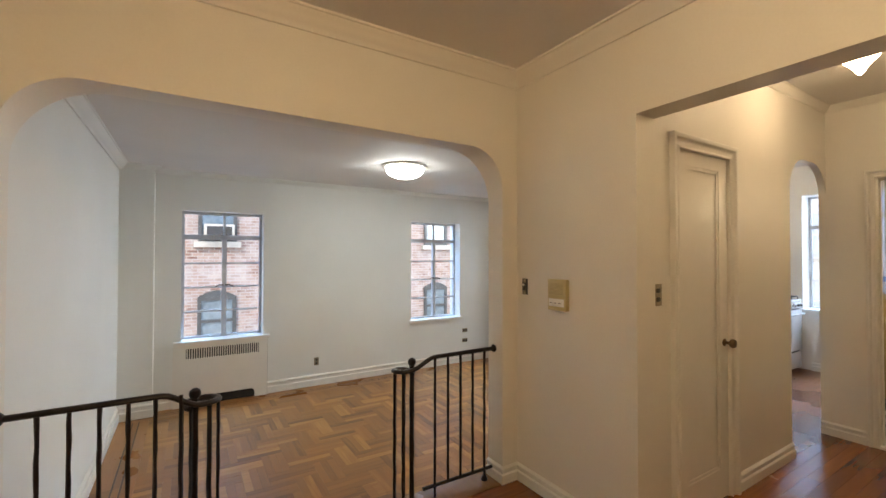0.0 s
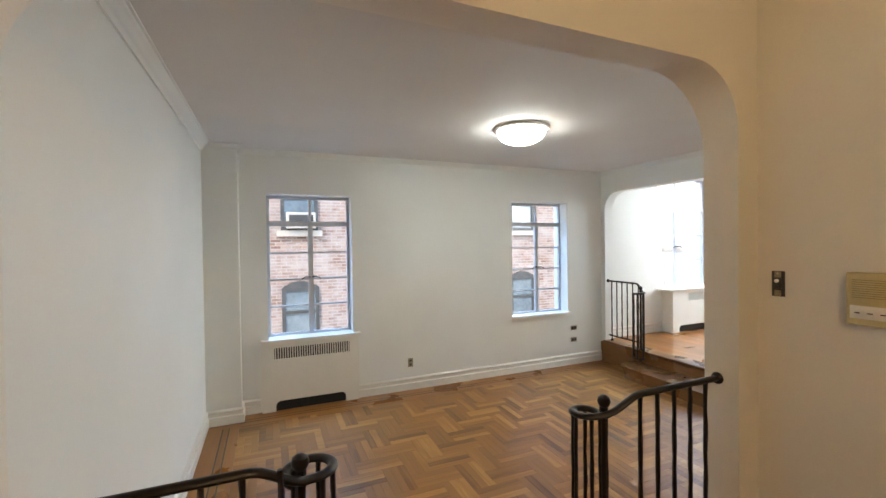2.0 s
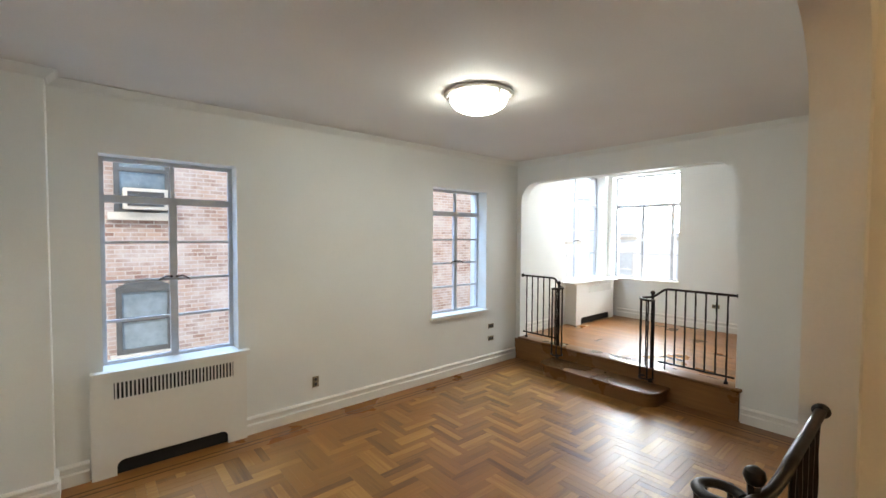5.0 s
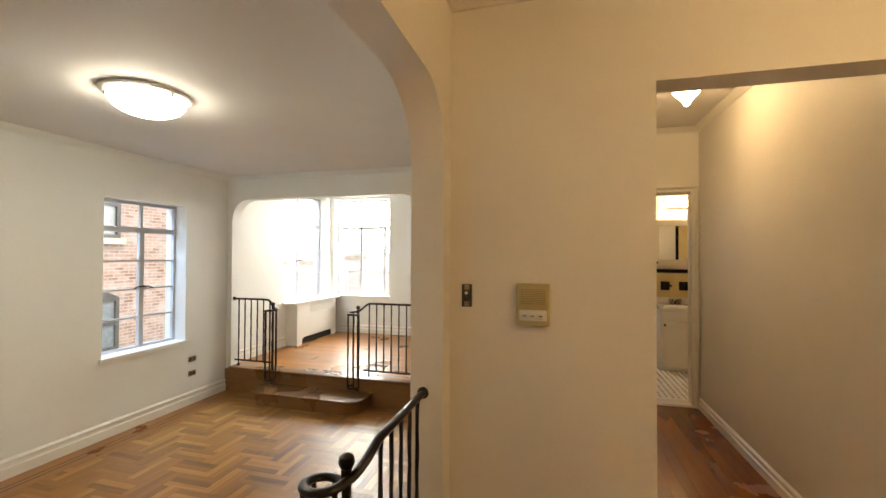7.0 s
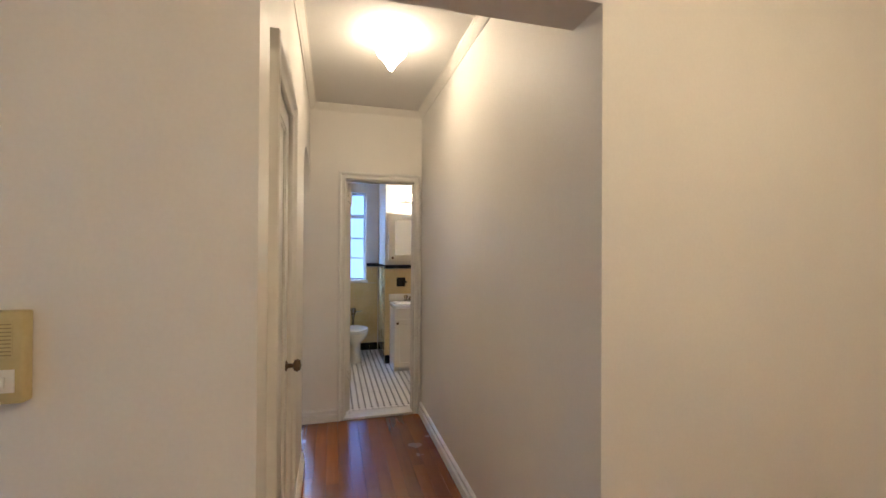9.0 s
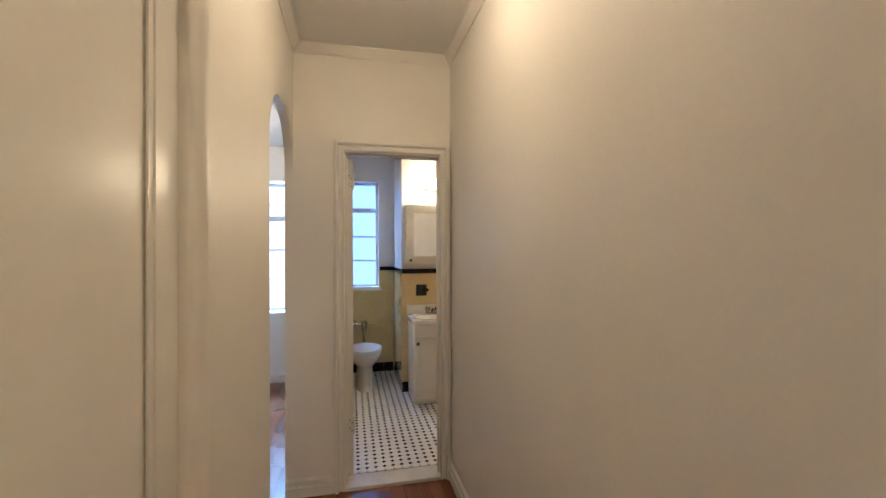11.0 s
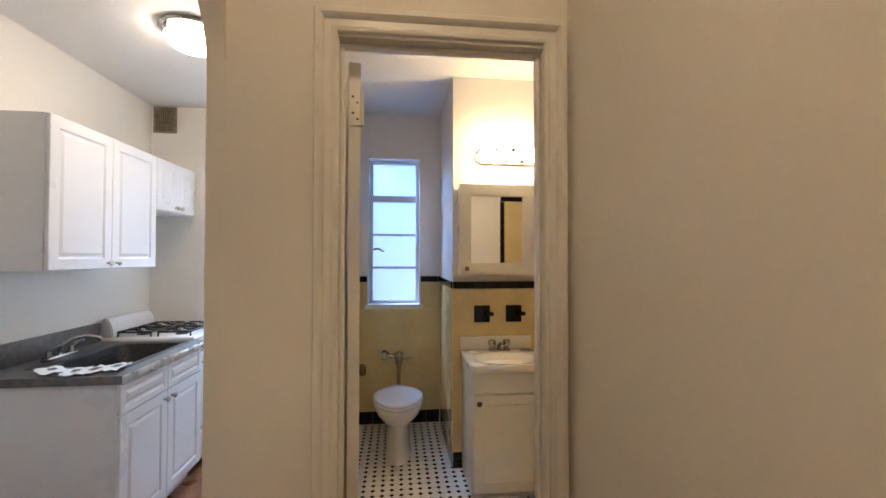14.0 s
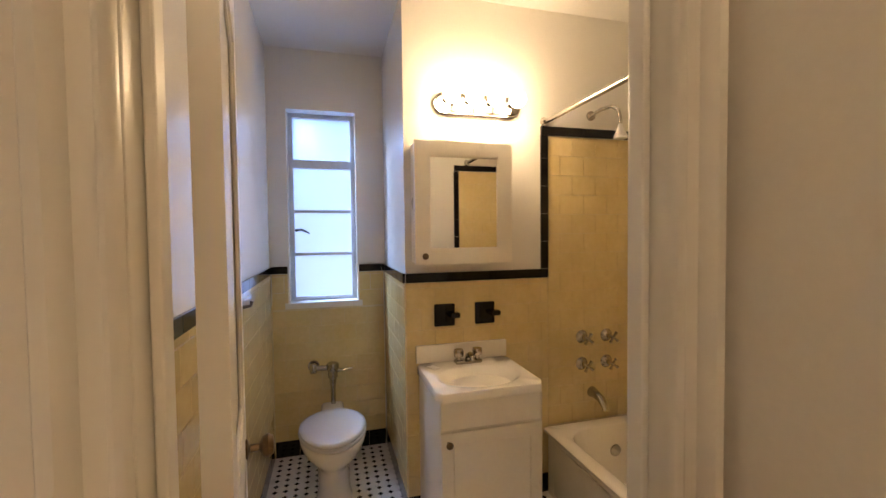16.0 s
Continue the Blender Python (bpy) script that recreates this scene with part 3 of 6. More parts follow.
casement("window_1", "y", *W1, YN + 0.19, -1, (W1[0], 0.41, W1[1]), 1.70, 4, GLASS, "white steel casement window with small panes, closed", 0.072, YN)
casement("window_2", "y", *W2, YN + 0.19, -1, (W2[0], 3.50, W2[1]), 1.71, 4, GLASS, "white steel casement window with small panes, closed", 0.035, YN)
casement("window_3", "y", *WD, YN + 0.19, -1, (WD[0], 6.33, WD[1]), 1.97, 3, GLASS, "tall steel dining room window", 0.03, YN)
casement("window_4", "x", *WE, XD + 0.19, -1, (WE[0], 4.75, 5.24, WE[1]), 1.97, 3, GLASS, "wide steel dining room window in three lights", 0.03, XD, False)
casement("window_5", "x", *WK, 7.17, -1, (WK[0], WK[1]), 1.86, 3, GLASS, "narrow steel kitchen window", 0.03, 6.90, False)
casement("window_6", "x", *WB, 7.13, -1, (WB[0], WB[1]), 1.97, 3, FROST, "frosted steel bathroom window, closed", 0.012, 7.0)


# ---- door casings and doors ----
def casing(name, axis, u0, u1, z1, face, side, w, label):
    """A moulded door casing on the face of a wall; side is the way out of the wall."""
    bm = bmesh.new()
    prof = [(0.0, 0.0), (0.0, 0.010), (0.003, 0.015), (0.008, 0.017), (0.013, 0.015), (0.016, 0.010), (0.020, 0.0095), (0.034, 0.012), (w * 0.60, 0.020), (w * 0.66, 0.026), (w * 0.74, 0.031), (w * 0.95, 0.031), (w, 0.027), (w, 0.0)]

    def P(u, v, z):
        return (u, face + side * v, z) if axis == "y" else (face + side * v, u, z)
    rings = []
    for u, z, du, dz in ((u0, 0.0, -1, 0), (u0, z1, -1, 1), (u1, z1, 1, 1), (u1, 0.0, 1, 0)):
        rings.append([bm.verts.new(P(u + du * o, h, z + dz * o)) for o, h in prof])
    n = len(prof)
    for a, b in zip(rings, rings[1:]):
        for k in range(n):
            bm.faces.new((a[k], a[(k + 1) % n], b[(k + 1) % n], b[k]))
    bm.faces.new(rings[0][::-1])
    bm.faces.new(rings[-1])
    return structure(name, bm, TRIM, label, "door casing", True)


def panel_door(name, w, h, thick, label, panels):
    """A door leaf in the local xz plane, hinge at the origin, with recessed moulded panels on both sides."""
    d = thing(name, (0, 0, 0), label, "door", "", "structure")
    bm = bmesh.new()
    at = 0.0
    for p0, p1 in panels:
        box(bm, 0.10, 0, at, w - 0.10, thick, p0)
        at = p1
    box(bm, 0.10, 0, at, w - 0.10, thick, h)
    box(bm, 0, 0, 0, 0.10, thick, h)
    box(bm, w - 0.10, 0, 0, w, thick, h)
    part("leaf", bm, TRIM, d, "", False)
    for p0, p1 in panels:
        bm = boxes((0.10, thick * 0.32, p0, w - 0.10, thick * 0.68, p1))
        pn = part("panel", bm, TRIM, d, "", False)
        bm = bmesh.new()
        for y0, y1 in ((0.001, thick * 0.32), (thick * 0.68, thick - 0.001)):
            for b in ((0.10, p0, 0.118, p1), (w - 0.118, p0, w - 0.10, p1), (0.118, p0, w - 0.118, p0 + 0.018), (0.118, p1 - 0.018, w - 0.118, p1)):
                box(bm, b[0], min(y0, y1) + 0.003, b[1], b[2], max(y0, y1) - 0.003, b[3])
        part("panel_moulding", bm, TRIM, pn, "", False)
    return d


def knob_set(parent, x, y, z, side, mat, label):
    bm = bmesh.new()
    lathe(bm, [(0.022, 0.0), (0.024, 0.004), (0.010, 0.010), (0.009, 0.030), (0.024, 0.038), (0.028, 0.050), (0.022, 0.062), (0.006, 0.066)], (0, 0, 0), 20, "y")
    k = part("knob", bm, mat, None, label)
    k.matrix_basis = pose(x, y, z, 0, 0, 0 if side > 0 else 180)
    k.parent = parent
    k.matrix_parent_inverse = Matrix()
    return k


casing("closet_door_casing", "y", 2.305, 2.868, 2.075, YHN, -1, 0.078, "white moulded closet door casing")
closet = panel_door("door_1", 0.559, 2.072, 0.036, "white painted closet door, closed", [(0.18, 1.985)])
closet.matrix_basis = pose(2.307, 1.272, 0.006)
knob_set(closet, 0.512, 0.0, 0.94, -1, BRONZE, "dark aged bronze knob")
bm = boxes((2.305, YHN + 0.001, 2.0805, 2.868, 1.314, 2.0845))
structure("closet_door_head", bm, TRIM, "white closet door head", "door casing")

casing("bath_door_casing", "x", 0.370, 0.967, 2.086, XB, -1, 0.060, "white moulded bathroom door casing")
structure("bath_door_stop", boxes((4.583, 0.952, 0.02, 4.612, 0.9645, 2.066), (4.583, 0.366, 0.02, 4.612, 0.378, 2.066), (4.583, 0.366, 2.066, 4.612, 0.9645, 2.0775), bevel=0.003), TRIM, "white painted door stop", "door casing")
bm = boxes((XB + 0.001, 0.965, 0, 4.629, 0.9775, 2.078), (XB + 0.001, 0.3525, 0, 4.629, 0.3655, 2.078), (XB + 0.001, 0.3525, 2.078, 4.629, 0.9775, 2.0975), bevel=0.002)
structure("bath_door_jamb", bm, TRIM, "white painted bathroom door jamb", "door casing")
bathdoor = panel_door("door_2", 0.575, 2.045, 0.036, "white panelled bathroom door, standing open", [(0.20, 0.92), (1.05, 1.90)])
bathdoor.matrix_basis = pose(4.690, 0.916, 0.024, 0, 0, 9.0)
knob_set(bathdoor, 0.51, 0.0, 0.942, -1, BRONZE, "dull brass knob")
for z in (0.26, 1.845):
    bm = boxes((-0.006, 0.001, z, -0.0005, 0.034, z + 0.11))
    cyl(bm, (-0.006, -0.004, z), (-0.006, -0.004, z + 0.11), 0.006, 8)
    h = part("hinge", bm, TRIM, None, "paint-covered steel hinge")
    h.parent = bathdoor
    for dy, dz in ((0.010, 0.020), (0.024, 0.038), (0.010, 0.072), (0.024, 0.090)):
        bm = bmesh.new()
        lathe(bm, [(0.0042, -0.0058), (0.0038, -0.0072), (0.0010, -0.0074)], (0, 0, 0), 10, "x")
        for v in bm.verts:
            v.co += Vector((0, dy, z + dz))
        part("screw", bm, BRONZE, h, "dark screw head")
structure("bath_threshold", boxes((4.53, 0.366, -0.006, 4.685, 0.9645, 0.020), bevel=0.004), MARBLE, "worn white marble threshold", "threshold")

# ---- platform edges, steps ----
def bullnose_step(name, x_back, x_front, y0, y1, z0, z1, label, turn=None):
    """A step with rounded front corners and a projecting nosing; built along y, facing -x."""
    s = thing(name, (x_front, (y0 + y1) / 2, z0), label, "step", "", "structure")

    def outline(grow):
        r = min(0.17, abs(x_front - x_back) * 0.8)
        xf, a, b = x_front - grow, y0 - grow, y1 + grow
        pts = [(x_back, a), (x_back, b)]
        pts += [(xf + r - r * math.sin(radians(t)), b - r + r * math.cos(radians(t))) for t in range(0, 91, 10)]
        pts += [(xf + r - r * math.cos(radians(t)), a + r - r * math.sin(radians(t))) for t in range(0, 91, 10)]
        return pts
    bm = bmesh.new()
    prism(bm, outline(0.0), "z", z0, z1 - 0.028)
    r1 = part("riser", bm, STEPOAK, s, "", True, 30)
    bm = bmesh.new()
    prism(bm, outline(0.025), "z", z1 - 0.028, z1)
    bmesh.ops.bevel(bm, geom=[e for e in bm.edges if abs(e.verts[0].co.z - e.verts[1].co.z) < 1e-5], offset=0.008, segments=3, affect="EDGES")
    t1 = part("tread", bm, STEPOAK, s, "worn honey oak tread", True, 30)
    return s


bullnose_step("step_dining", 4.525, 4.17, 3.73, 5.13, ZL, -0.155, "honey oak step with rounded ends")
st = bullnose_step("step_foyer", 4.525, 4.20, 3.73, 5.13, ZL, -0.155, "honey oak step with rounded ends below the foyer arch")
st.matrix_basis = Matrix.Translation((0.62, 2.61, ZL)) @ Matrix.Rotation(radians(-90), 4, "Z")

plat = thing("platform_edge", (4.52, 4.43, ZL), "stained oak platform edge of the raised dining room", "platform", "", "structure")
part("riser", boxes((4.528, 3.095, ZL, 4.5485, 5.80, -0.030)), STEPOAK, plat)
part("nosing", boxes((4.500, 3.075, -0.028, 4.72, 5.728, 0.0035), bevel=0.009, seg=3), STEPOAK, plat, "rounded oak nosing")
plat2 = thing("platform_edge", (0.58, 2.28, ZL), "stained oak platform edge of the raised foyer", "platform", "", "structure")
part("riser", boxes((-0.60, 2.2605, ZL, 1.775, 2.282, -0.030)), STEPOAK, plat2)
part("nosing", boxes((-0.592, 2.095, -0.028, 1.762, 2.305, 0.0035), bevel=0.009, seg=3), STEPOAK, plat2, "rounded oak nosing")


# ---- wrought-iron rails ----
def railing(name, length, label, bars, first, top=0.875, drop=0.10, scroll=0.075):
    """A rail along local +x from the wall at the origin, curving down into a scroll on local +y at its free end. Floor at z 0; the scroll stands on a step 0.155 lower."""
    r = thing(name, (0, 0, 0), label, "railing", "iron railings")
    path = [(0.0, 0, top), (0.05, 0, top), (length - 0.10, 0, top)]
    for i in range(1, 7):
        a = i / 6
        path.append((length - 0.10 + 0.16 * a, 0.05 * a * a, top - drop * (3 * a * a - 2 * a ** 3)))
    cx, cy = length + 0.055, 0.05 + scroll
    for i in range(1, 22):
        a = radians(-90 + 15 * i)
        rr = scroll * (1 - 0.010 * i)
        path.append((cx + rr * math.cos(a), cy + rr * math.sin(a), top - drop - 0.0012 * i))
    bm = bmesh.new()
    tube(bm, path, 0.017, 10, 0.75)
    part("handrail", bm, IRON, r, "twisted black-brown iron handrail")
    bm = bmesh.new()
    lathe(bm, [(0.010, -0.015), (0.024, -0.012), (0.026, 0.0), (0.020, 0.008), (0.012, 0.014)], (0, 0, top), 16, "x")
    part("wall_bracket", bm, IRON, r)
    bm = bmesh.new()
    tube(bm, [(0.015, 0, 0.075), (length - 0.02, 0, 0.075)], 0.011, 8)
    part("bottom_rail", bm, IRON, r)

    def baluster(x, y, z0, z1, seed, thick=0.0085):
        bm = bmesh.new()
        n = 14
        pts = [(x + 0.0009 * math.sin(seed + 2.1 * i), y + 0.0009 * math.cos(1.7 * seed + 1.9 * i), z0 + (z1 - z0) * i / n) for i in range(n + 1)]
        tube(bm, pts, [thick * (1 + 0.10 * math.sin(seed * 3 + i * 1.7)) for i in range(n + 1)], 7)
        return bm
    for i in range(bars):
        x = first + 0.0945 * i
        part("baluster", baluster(x, 0, 0.08 if 0 < i < bars - 1 else 0.004, top - 0.008, i + 1.0), IRON, r)
    for i, a in enumerate((-60, 0, 60, 120, 180)):
        x, y = cx + scroll * 0.95 * math.cos(radians(a)), cy + scroll * 0.95 * math.sin(radians(a))
        part("baluster", baluster(x, y, -0.10, top - drop - 0.012, i + 7.0, 0.008), IRON, r)
    bm = bmesh.new()
    ring = [(cx + scroll * 0.95 * math.cos(radians(t)), cy + scroll * 0.95 * math.sin(radians(t)), -0.095) for t in range(-70, 191, 20)]
    tube(bm, ring, 0.010, 8)
    part("bottom_ring", bm, IRON, r)
    bm = baluster(length + 0.03, 0.055, -0.150, top - drop + 0.03, 3.0, 0.015)
    lathe(bm, [(0.008, 0.0), (0.020, 0.010), (0.026, 0.026), (0.022, 0.042), (0.008, 0.052)], (length + 0.03, 0.055, top - drop + 0.025), 16)
    lathe(bm, [(0.034, 0.0), (0.034, 0.012), (0.022, 0.030), (0.016, 0.050)], (length + 0.03, 0.055, -0.152), 16)
    part("newel", bm, IRON, r, "slim iron newel with a ball finial")
    bm = bmesh.new()
    lathe(bm, [(0.022, 0.0), (0.020, 0.012), (0.011, 0.030)], (first, 0, 0.0035), 12)
    part("foot", bm, IRON, r)
    return r


mirror_y = Matrix.Diagonal((1, -1, 1, 1))
rail_r = railing("iron_railing", 0.555, "black-brown wrought-iron railing with scroll end at the foyer arch", 5, 0.076, 0.856, 0.078, 0.066)
rail_r.matrix_basis = Matrix.Translation((1.757, 2.20, 0.0)) @ Matrix.Diagonal((-1, 1, 1, 1))
rail_l = railing("iron_railing", 0.60, "black-brown wrought-iron railing with scroll end at the foyer arch", 6, 0.104, 0.860, 0.078, 0.080)
rail_l.matrix_basis = Matrix.Translation((-0.590, 2.20, 0.0))
rail_a = railing("iron_railing", 0.60, "black-brown wrought-iron railing at the dining room step", 6, 0.07)
rail_a.matrix_basis = Matrix.Translation((4.60, 5.722, 0.0)) @ Matrix.Rotation(radians(-90), 4, "Z") @ mirror_y
rail_b = railing("iron_railing", 0.74, "black-brown wrought-iron railing at the dining room step", 7, 0.085)
rail_b.matrix_basis = Matrix.Translation((4.60, 3.138, 0.0)) @ Matrix.Rotation(radians(90), 4, "Z")


# ---- radiator covers ----
def radiator_cover(name, x0, x1, y0, y1, z0, z1, gx0, gx1, label, slots):
    c = thing(name, ((x0 + x1) / 2, y1, z0), label, "radiator cover")
    gz0, gz1 = z1 - 0.165, z1 - 0.045
    fx0, fx1 = x0 + 0.142, x1 - 0.150
    arch = [(x0, z0), (fx0, z0)] + [(p, q) for p, q in arc(fx0 + 0.05, z0 + 0.06, 0.05, 180, 90, 6)] + [(p, q) for p, q in arc(fx1 - 0.05, z0 + 0.06, 0.05, 90, 0, 6)] + [(fx1, z0), (x1, z0), (x1, gz0), (x0, gz0)]
    bm = bmesh.new()
    prism(bm, arch, "y", y0, y0 + 0.012)
    part("front_panel", bm, TRIM, c, "", False)
    for b in ((x0, gz1, x1, z1), (x0, gz0, gx0, gz1), (gx1, gz0, x1, gz1)):
        part("front_rail", boxes((b[0], y0, b[1], b[2], y0 + 0.012, b[3])), TRIM, c, "", False)
    for x in (x0, x1 - 0.012):
        part("side", boxes((x, y0 + 0.0125, z0, x + 0.012, y1, z1)), TRIM, c, "", False)
    part("top", boxes((x0 + 0.013, y0 + 0.013, z1 - 0.012, x1 - 0.013, y1, z1 - 0.001)), TRIM, c, "", False)
    # black sheet close behind the grille in place of a shaded hollow
    part("inside_shade_sheet", boxes((x0 + 0.014, y0 + 0.026, z0 + 0.002, x1 - 0.014, y0 + 0.033, z1 - 0.014)), SHADE_BLACK, c, "black sheet standing in for the shade inside the cover", False)
    # black strip painted in for the shade beside the cover
    part("gap_shade_strip", boxes((x1 + 0.0005, y0 + 0.030, z0, x1 + 0.006, y1, z1)), SHADE_BLACK, c, "black strip standing in for the shaded gap beside the cover", False)
    n = slots
    for i in range(n):
        x = gx0 + (gx1 - gx0) * (i + 0.5) / n
        part("grille_bar", boxes((x - (gx1 - gx0) / n * 0.22, y0 + 0.002, gz0, x + (gx1 - gx0) / n * 0.22, y0 + 0.010, gz1)), TRIM, c, "", False)
    return c


radiator_cover("radiator_cover", -0.126, 0.899, 5.748, 5.803, ZL, 0.412, 0.005, 0.796, "white painted radiator cover below the living room window", 32)
radiator_cover("radiator_cover", 5.80, 7.00, 5.60, 5.803, 0.0, 0.655, 6.15, 6.90, "white radiator cover below the dining room window", 32)
part_sill = tagged(part("window_shelf", boxes((5.70, 5.575, 0.656, 7.15, 5.803, 0.69), bevel=0.005), TRIM), "deep white painted shelf over the dining radiator", "shelf", "", "structure")


# ---- lamps ----
def dome_lamp(name, place, r, drop, mat, label, pan_mat):
    l = thing(name, place, label, "ceiling lamp")
    x, y, z = place
    bm = bmesh.new()
    lathe(bm, [(r * 0.90, 0.0), (r, -0.003), (r * 1.02, -0.012), (r * 0.98, -0.022), (r * 0.86, -0.026)], (x, y, z), 44)
    part("pan", bm, pan_mat, l, "round metal ceiling pan")
    bm = bmesh.new()
    ring = [(x + r * 0.865 * math.cos(radians(t)), y + r * 0.865 * math.sin(radians(t)), z - 0.045) for t in range(0, 361, 8)]
    tube(bm, ring, 0.0045, 6)
    part("rim", bm, NICKEL, l, "thin brushed nickel ring")
    bm = bmesh.new()
    prof = [(r * 0.85, -0.026)] + [(r * 0.85 * math.cos(radians(a)), -0.040 - drop * math.sin(radians(a))) for a in range(0, 90, 8)] + [(0.004, -0.040 - drop)]
    lathe(bm, prof, (x, y, z), 40)
    part("glass_dome", bm, mat, l, "glowing frosted glass dome")
    for a in (25, 145, 265):
        bm = boxes((-0.012, -0.006, -0.052, 0.012, 0.010, -0.024), bevel=0.002)
        k = part("clip", bm, NICKEL, None)
        k.matrix_basis = pose(x + r * 0.865 * math.cos(radians(a)), y + r * 0.865 * math.sin(radians(a)), z, 0, 0, a - 90)
        k.parent = l
        k.matrix_parent_inverse = l.matrix_basis.inverted()
    return l


dome_lamp("ceiling_lamp", (2.05, 4.13, ZC), 0.245, 0.105, LR_GLOW, "round flush ceiling lamp with frosted glass, lit", TRIM)
dome_lamp("ceiling_lamp", (5.69, 1.88, 2.66), 0.160, 0.075, K_GLOW, "round flush kitchen ceiling lamp with nickel rim, lit", NICKEL)


def schoolhouse_lamp(place, glass_mat, label):
    x, y, z = place
    l = thing("ceiling_lamp", place, label, "ceiling lamp")
    bm = bmesh.new()
    lathe(bm, [(0.060, 0.0), (0.064, -0.006), (0.060, -0.020), (0.050, -0.028), (0.044, -0.030)], (x, y, z), 28)
    part("fitter", bm, TRIM, l, "white painted metal fitter")
    bm = bmesh.new()
    lathe(bm, [(0.046, -0.029), (0.050, -0.042), (0.074, -0.058), (0.088, -0.082), (0.090, -0.096), (0.080, -0.116), (0.052, -0.146), (0.030, -0.172), (0.017, -0.198), (0.004, -0.210)], (x, y, z), 36)
    part("glass_shade", bm, glass_mat, l, "glowing white glass shade tapering to a point")
    return l


schoolhouse_lamp((3.26, 0.752, ZH), HALL_GLOW, "white glass hall ceiling lamp with pointed shade, lit")
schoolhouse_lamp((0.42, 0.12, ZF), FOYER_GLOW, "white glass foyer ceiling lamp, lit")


# ---- plates and small wall fittings ----
def wall_plate(name, place, turn, w, h, mat, label, kind="outlet"):
    p = thing(name, (0, 0, 0), label, "electrical plate")
    part("plate", boxes((-w / 2, -0.006, -h / 2, w / 2, 0.0, h / 2), bevel=0.002), mat, p)
    if kind == "outlet":
        for dz in (-h * 0.22, h * 0.22):
            bm = bmesh.new()
            lathe(bm, [(w * 0.23, -0.006), (w * 0.23, -0.009), (w * 0.20, -0.010)], (0, 0, dz), 16, "y")
            s = part("socket", bm, DARKP, p, "dark socket face")
    elif kind == "side":
        for dx in (-w * 0.22, w * 0.22):
            part("socket", boxes((dx - w * 0.16, -0.010, -h * 0.28, dx + w * 0.16, -0.006, h * 0.28), bevel=0.002), DARKP, p, "dark socket face")
    else:
        for dz in (-h * 0.2, h * 0.2):
            part("switch_button", boxes((-w * 0.2, -0.013, dz - h * 0.1, w * 0.2, -0.006, dz + h * 0.1), bevel=0.003), WHITEP if kind == "switch" else DARKP, p)
    p.matrix_basis = pose(*place, 0, 0, turn)
    return p


switch = thing("light_switch", (0, 0, 0), "old push-button switch in an open dark wall box, without cover plate", "light switch")
part("box", boxes((-0.024, -0.004, -0.052, 0.024, 0.0, 0.052), bevel=0.0019), DARKP, switch, "dark open switch box")
part("strap", boxes((-0.012, -0.008, -0.050, 0.012, -0.0042, 0.050), bevel=0.0015), PLATEM, switch, "worn metal mounting strap")
part("switch_body", boxes((-0.017, -0.012, -0.026, 0.015, -0.0082, 0.026), bevel=0.0018), DARKP, switch)
for dz in (-0.012, 0.012):
    bm = bmesh.new()
    lathe(bm, [(0.0070, -0.0122), (0.0070, -0.0190), (0.0040, -0.0205)], (0, 0, dz), 14, "y")
    part("push_button", bm, WHITEP if dz > 0 else DARKP, switch)
for dz in (-0.042, 0.042):
    bm = bmesh.new()
    lathe(bm, [(0.0040, -0.0082), (0.0036, -0.0096), (0.0010, -0.0100)], (0, 0, dz), 10, "y")
    part("screw", bm, NICKEL, switch)
switch.matrix_basis = pose(XI - 0.0005, 2.033, 1.275, 0, 0, -90)
wall_plate("light_switch", (2.10, YHN - 0.0005, 1.272), 0, 0.075, 0.115, PLATEM, "worn metal switch plate with two switches", "dark")
wall_plate("wall_outlet", (1.537, YN - 0.0005, 0.016), 0, 0.062, 0.105, PLATEM, "bare metal wall outlet without cover plate", "outlet")
wall_plate("wall_outlet", (4.02, YN - 0.0005, 0.046), 0, 0.105, 0.062, PLATEM, "horizontal metal wall outlet", "side")
wall_plate("wall_outlet", (4.02, YN - 0.0005, 0.215), 0, 0.105, 0.062, PLATEM, "horizontal metal wall outlet", "side")
wall_plate("wall_outlet", (XD - 0.0005, 4.05, 0.37), -90, 0.105, 0.062, PLATEM, "horizontal metal wall outlet in the dining room", "side")

inter = thing("intercom", (0, 0, 0), "yellowed beige plastic intercom with white buttons", "intercom")
part("housing", boxes((-0.075, -0.032, -0.115, 0.075, 0, 0.115), bevel=0.006, seg=3), PLASTIC, inter)
bm = boxes((-0.058, -0.0345, 0.0, 0.058, -0.0322, 0.092), bevel=0.001)
part("speaker_panel", bm, PLASTIC, inter)
# darker plastic for strips laid on as slots, recess shade put into the colour
SLOTP = surface("shaded_plastic_slot", (0.24, 0.19, 0.09), (0.32, 0.26, 0.13), 0.6, 8, 90, 0.05)
for k in range(9):
    part("speaker_slot", boxes((-0.056, -0.0352, 0.006 + k * 0.0095, 0.056, -0.0346, 0.0085 + k * 0.0095)), SLOTP, inter, "", False)
part("button_strip", boxes((-0.062, -0.036, -0.085, 0.062, -0.0322, -0.028), bevel=0.0015), WHITEP, inter, "white button strip")
for k in range(3):
    part("button", boxes((-0.052 + k * 0.036, -0.041, -0.072, -0.024 + k * 0.036, -0.0362, -0.044), bevel=0.002), WHITEP, inter, "white push button")
    part("button_mark", boxes((-0.046 + k * 0.036, -0.0418, -0.061, -0.030 + k * 0.036, -0.0412, -0.056)), DARKP, inter, "", False)
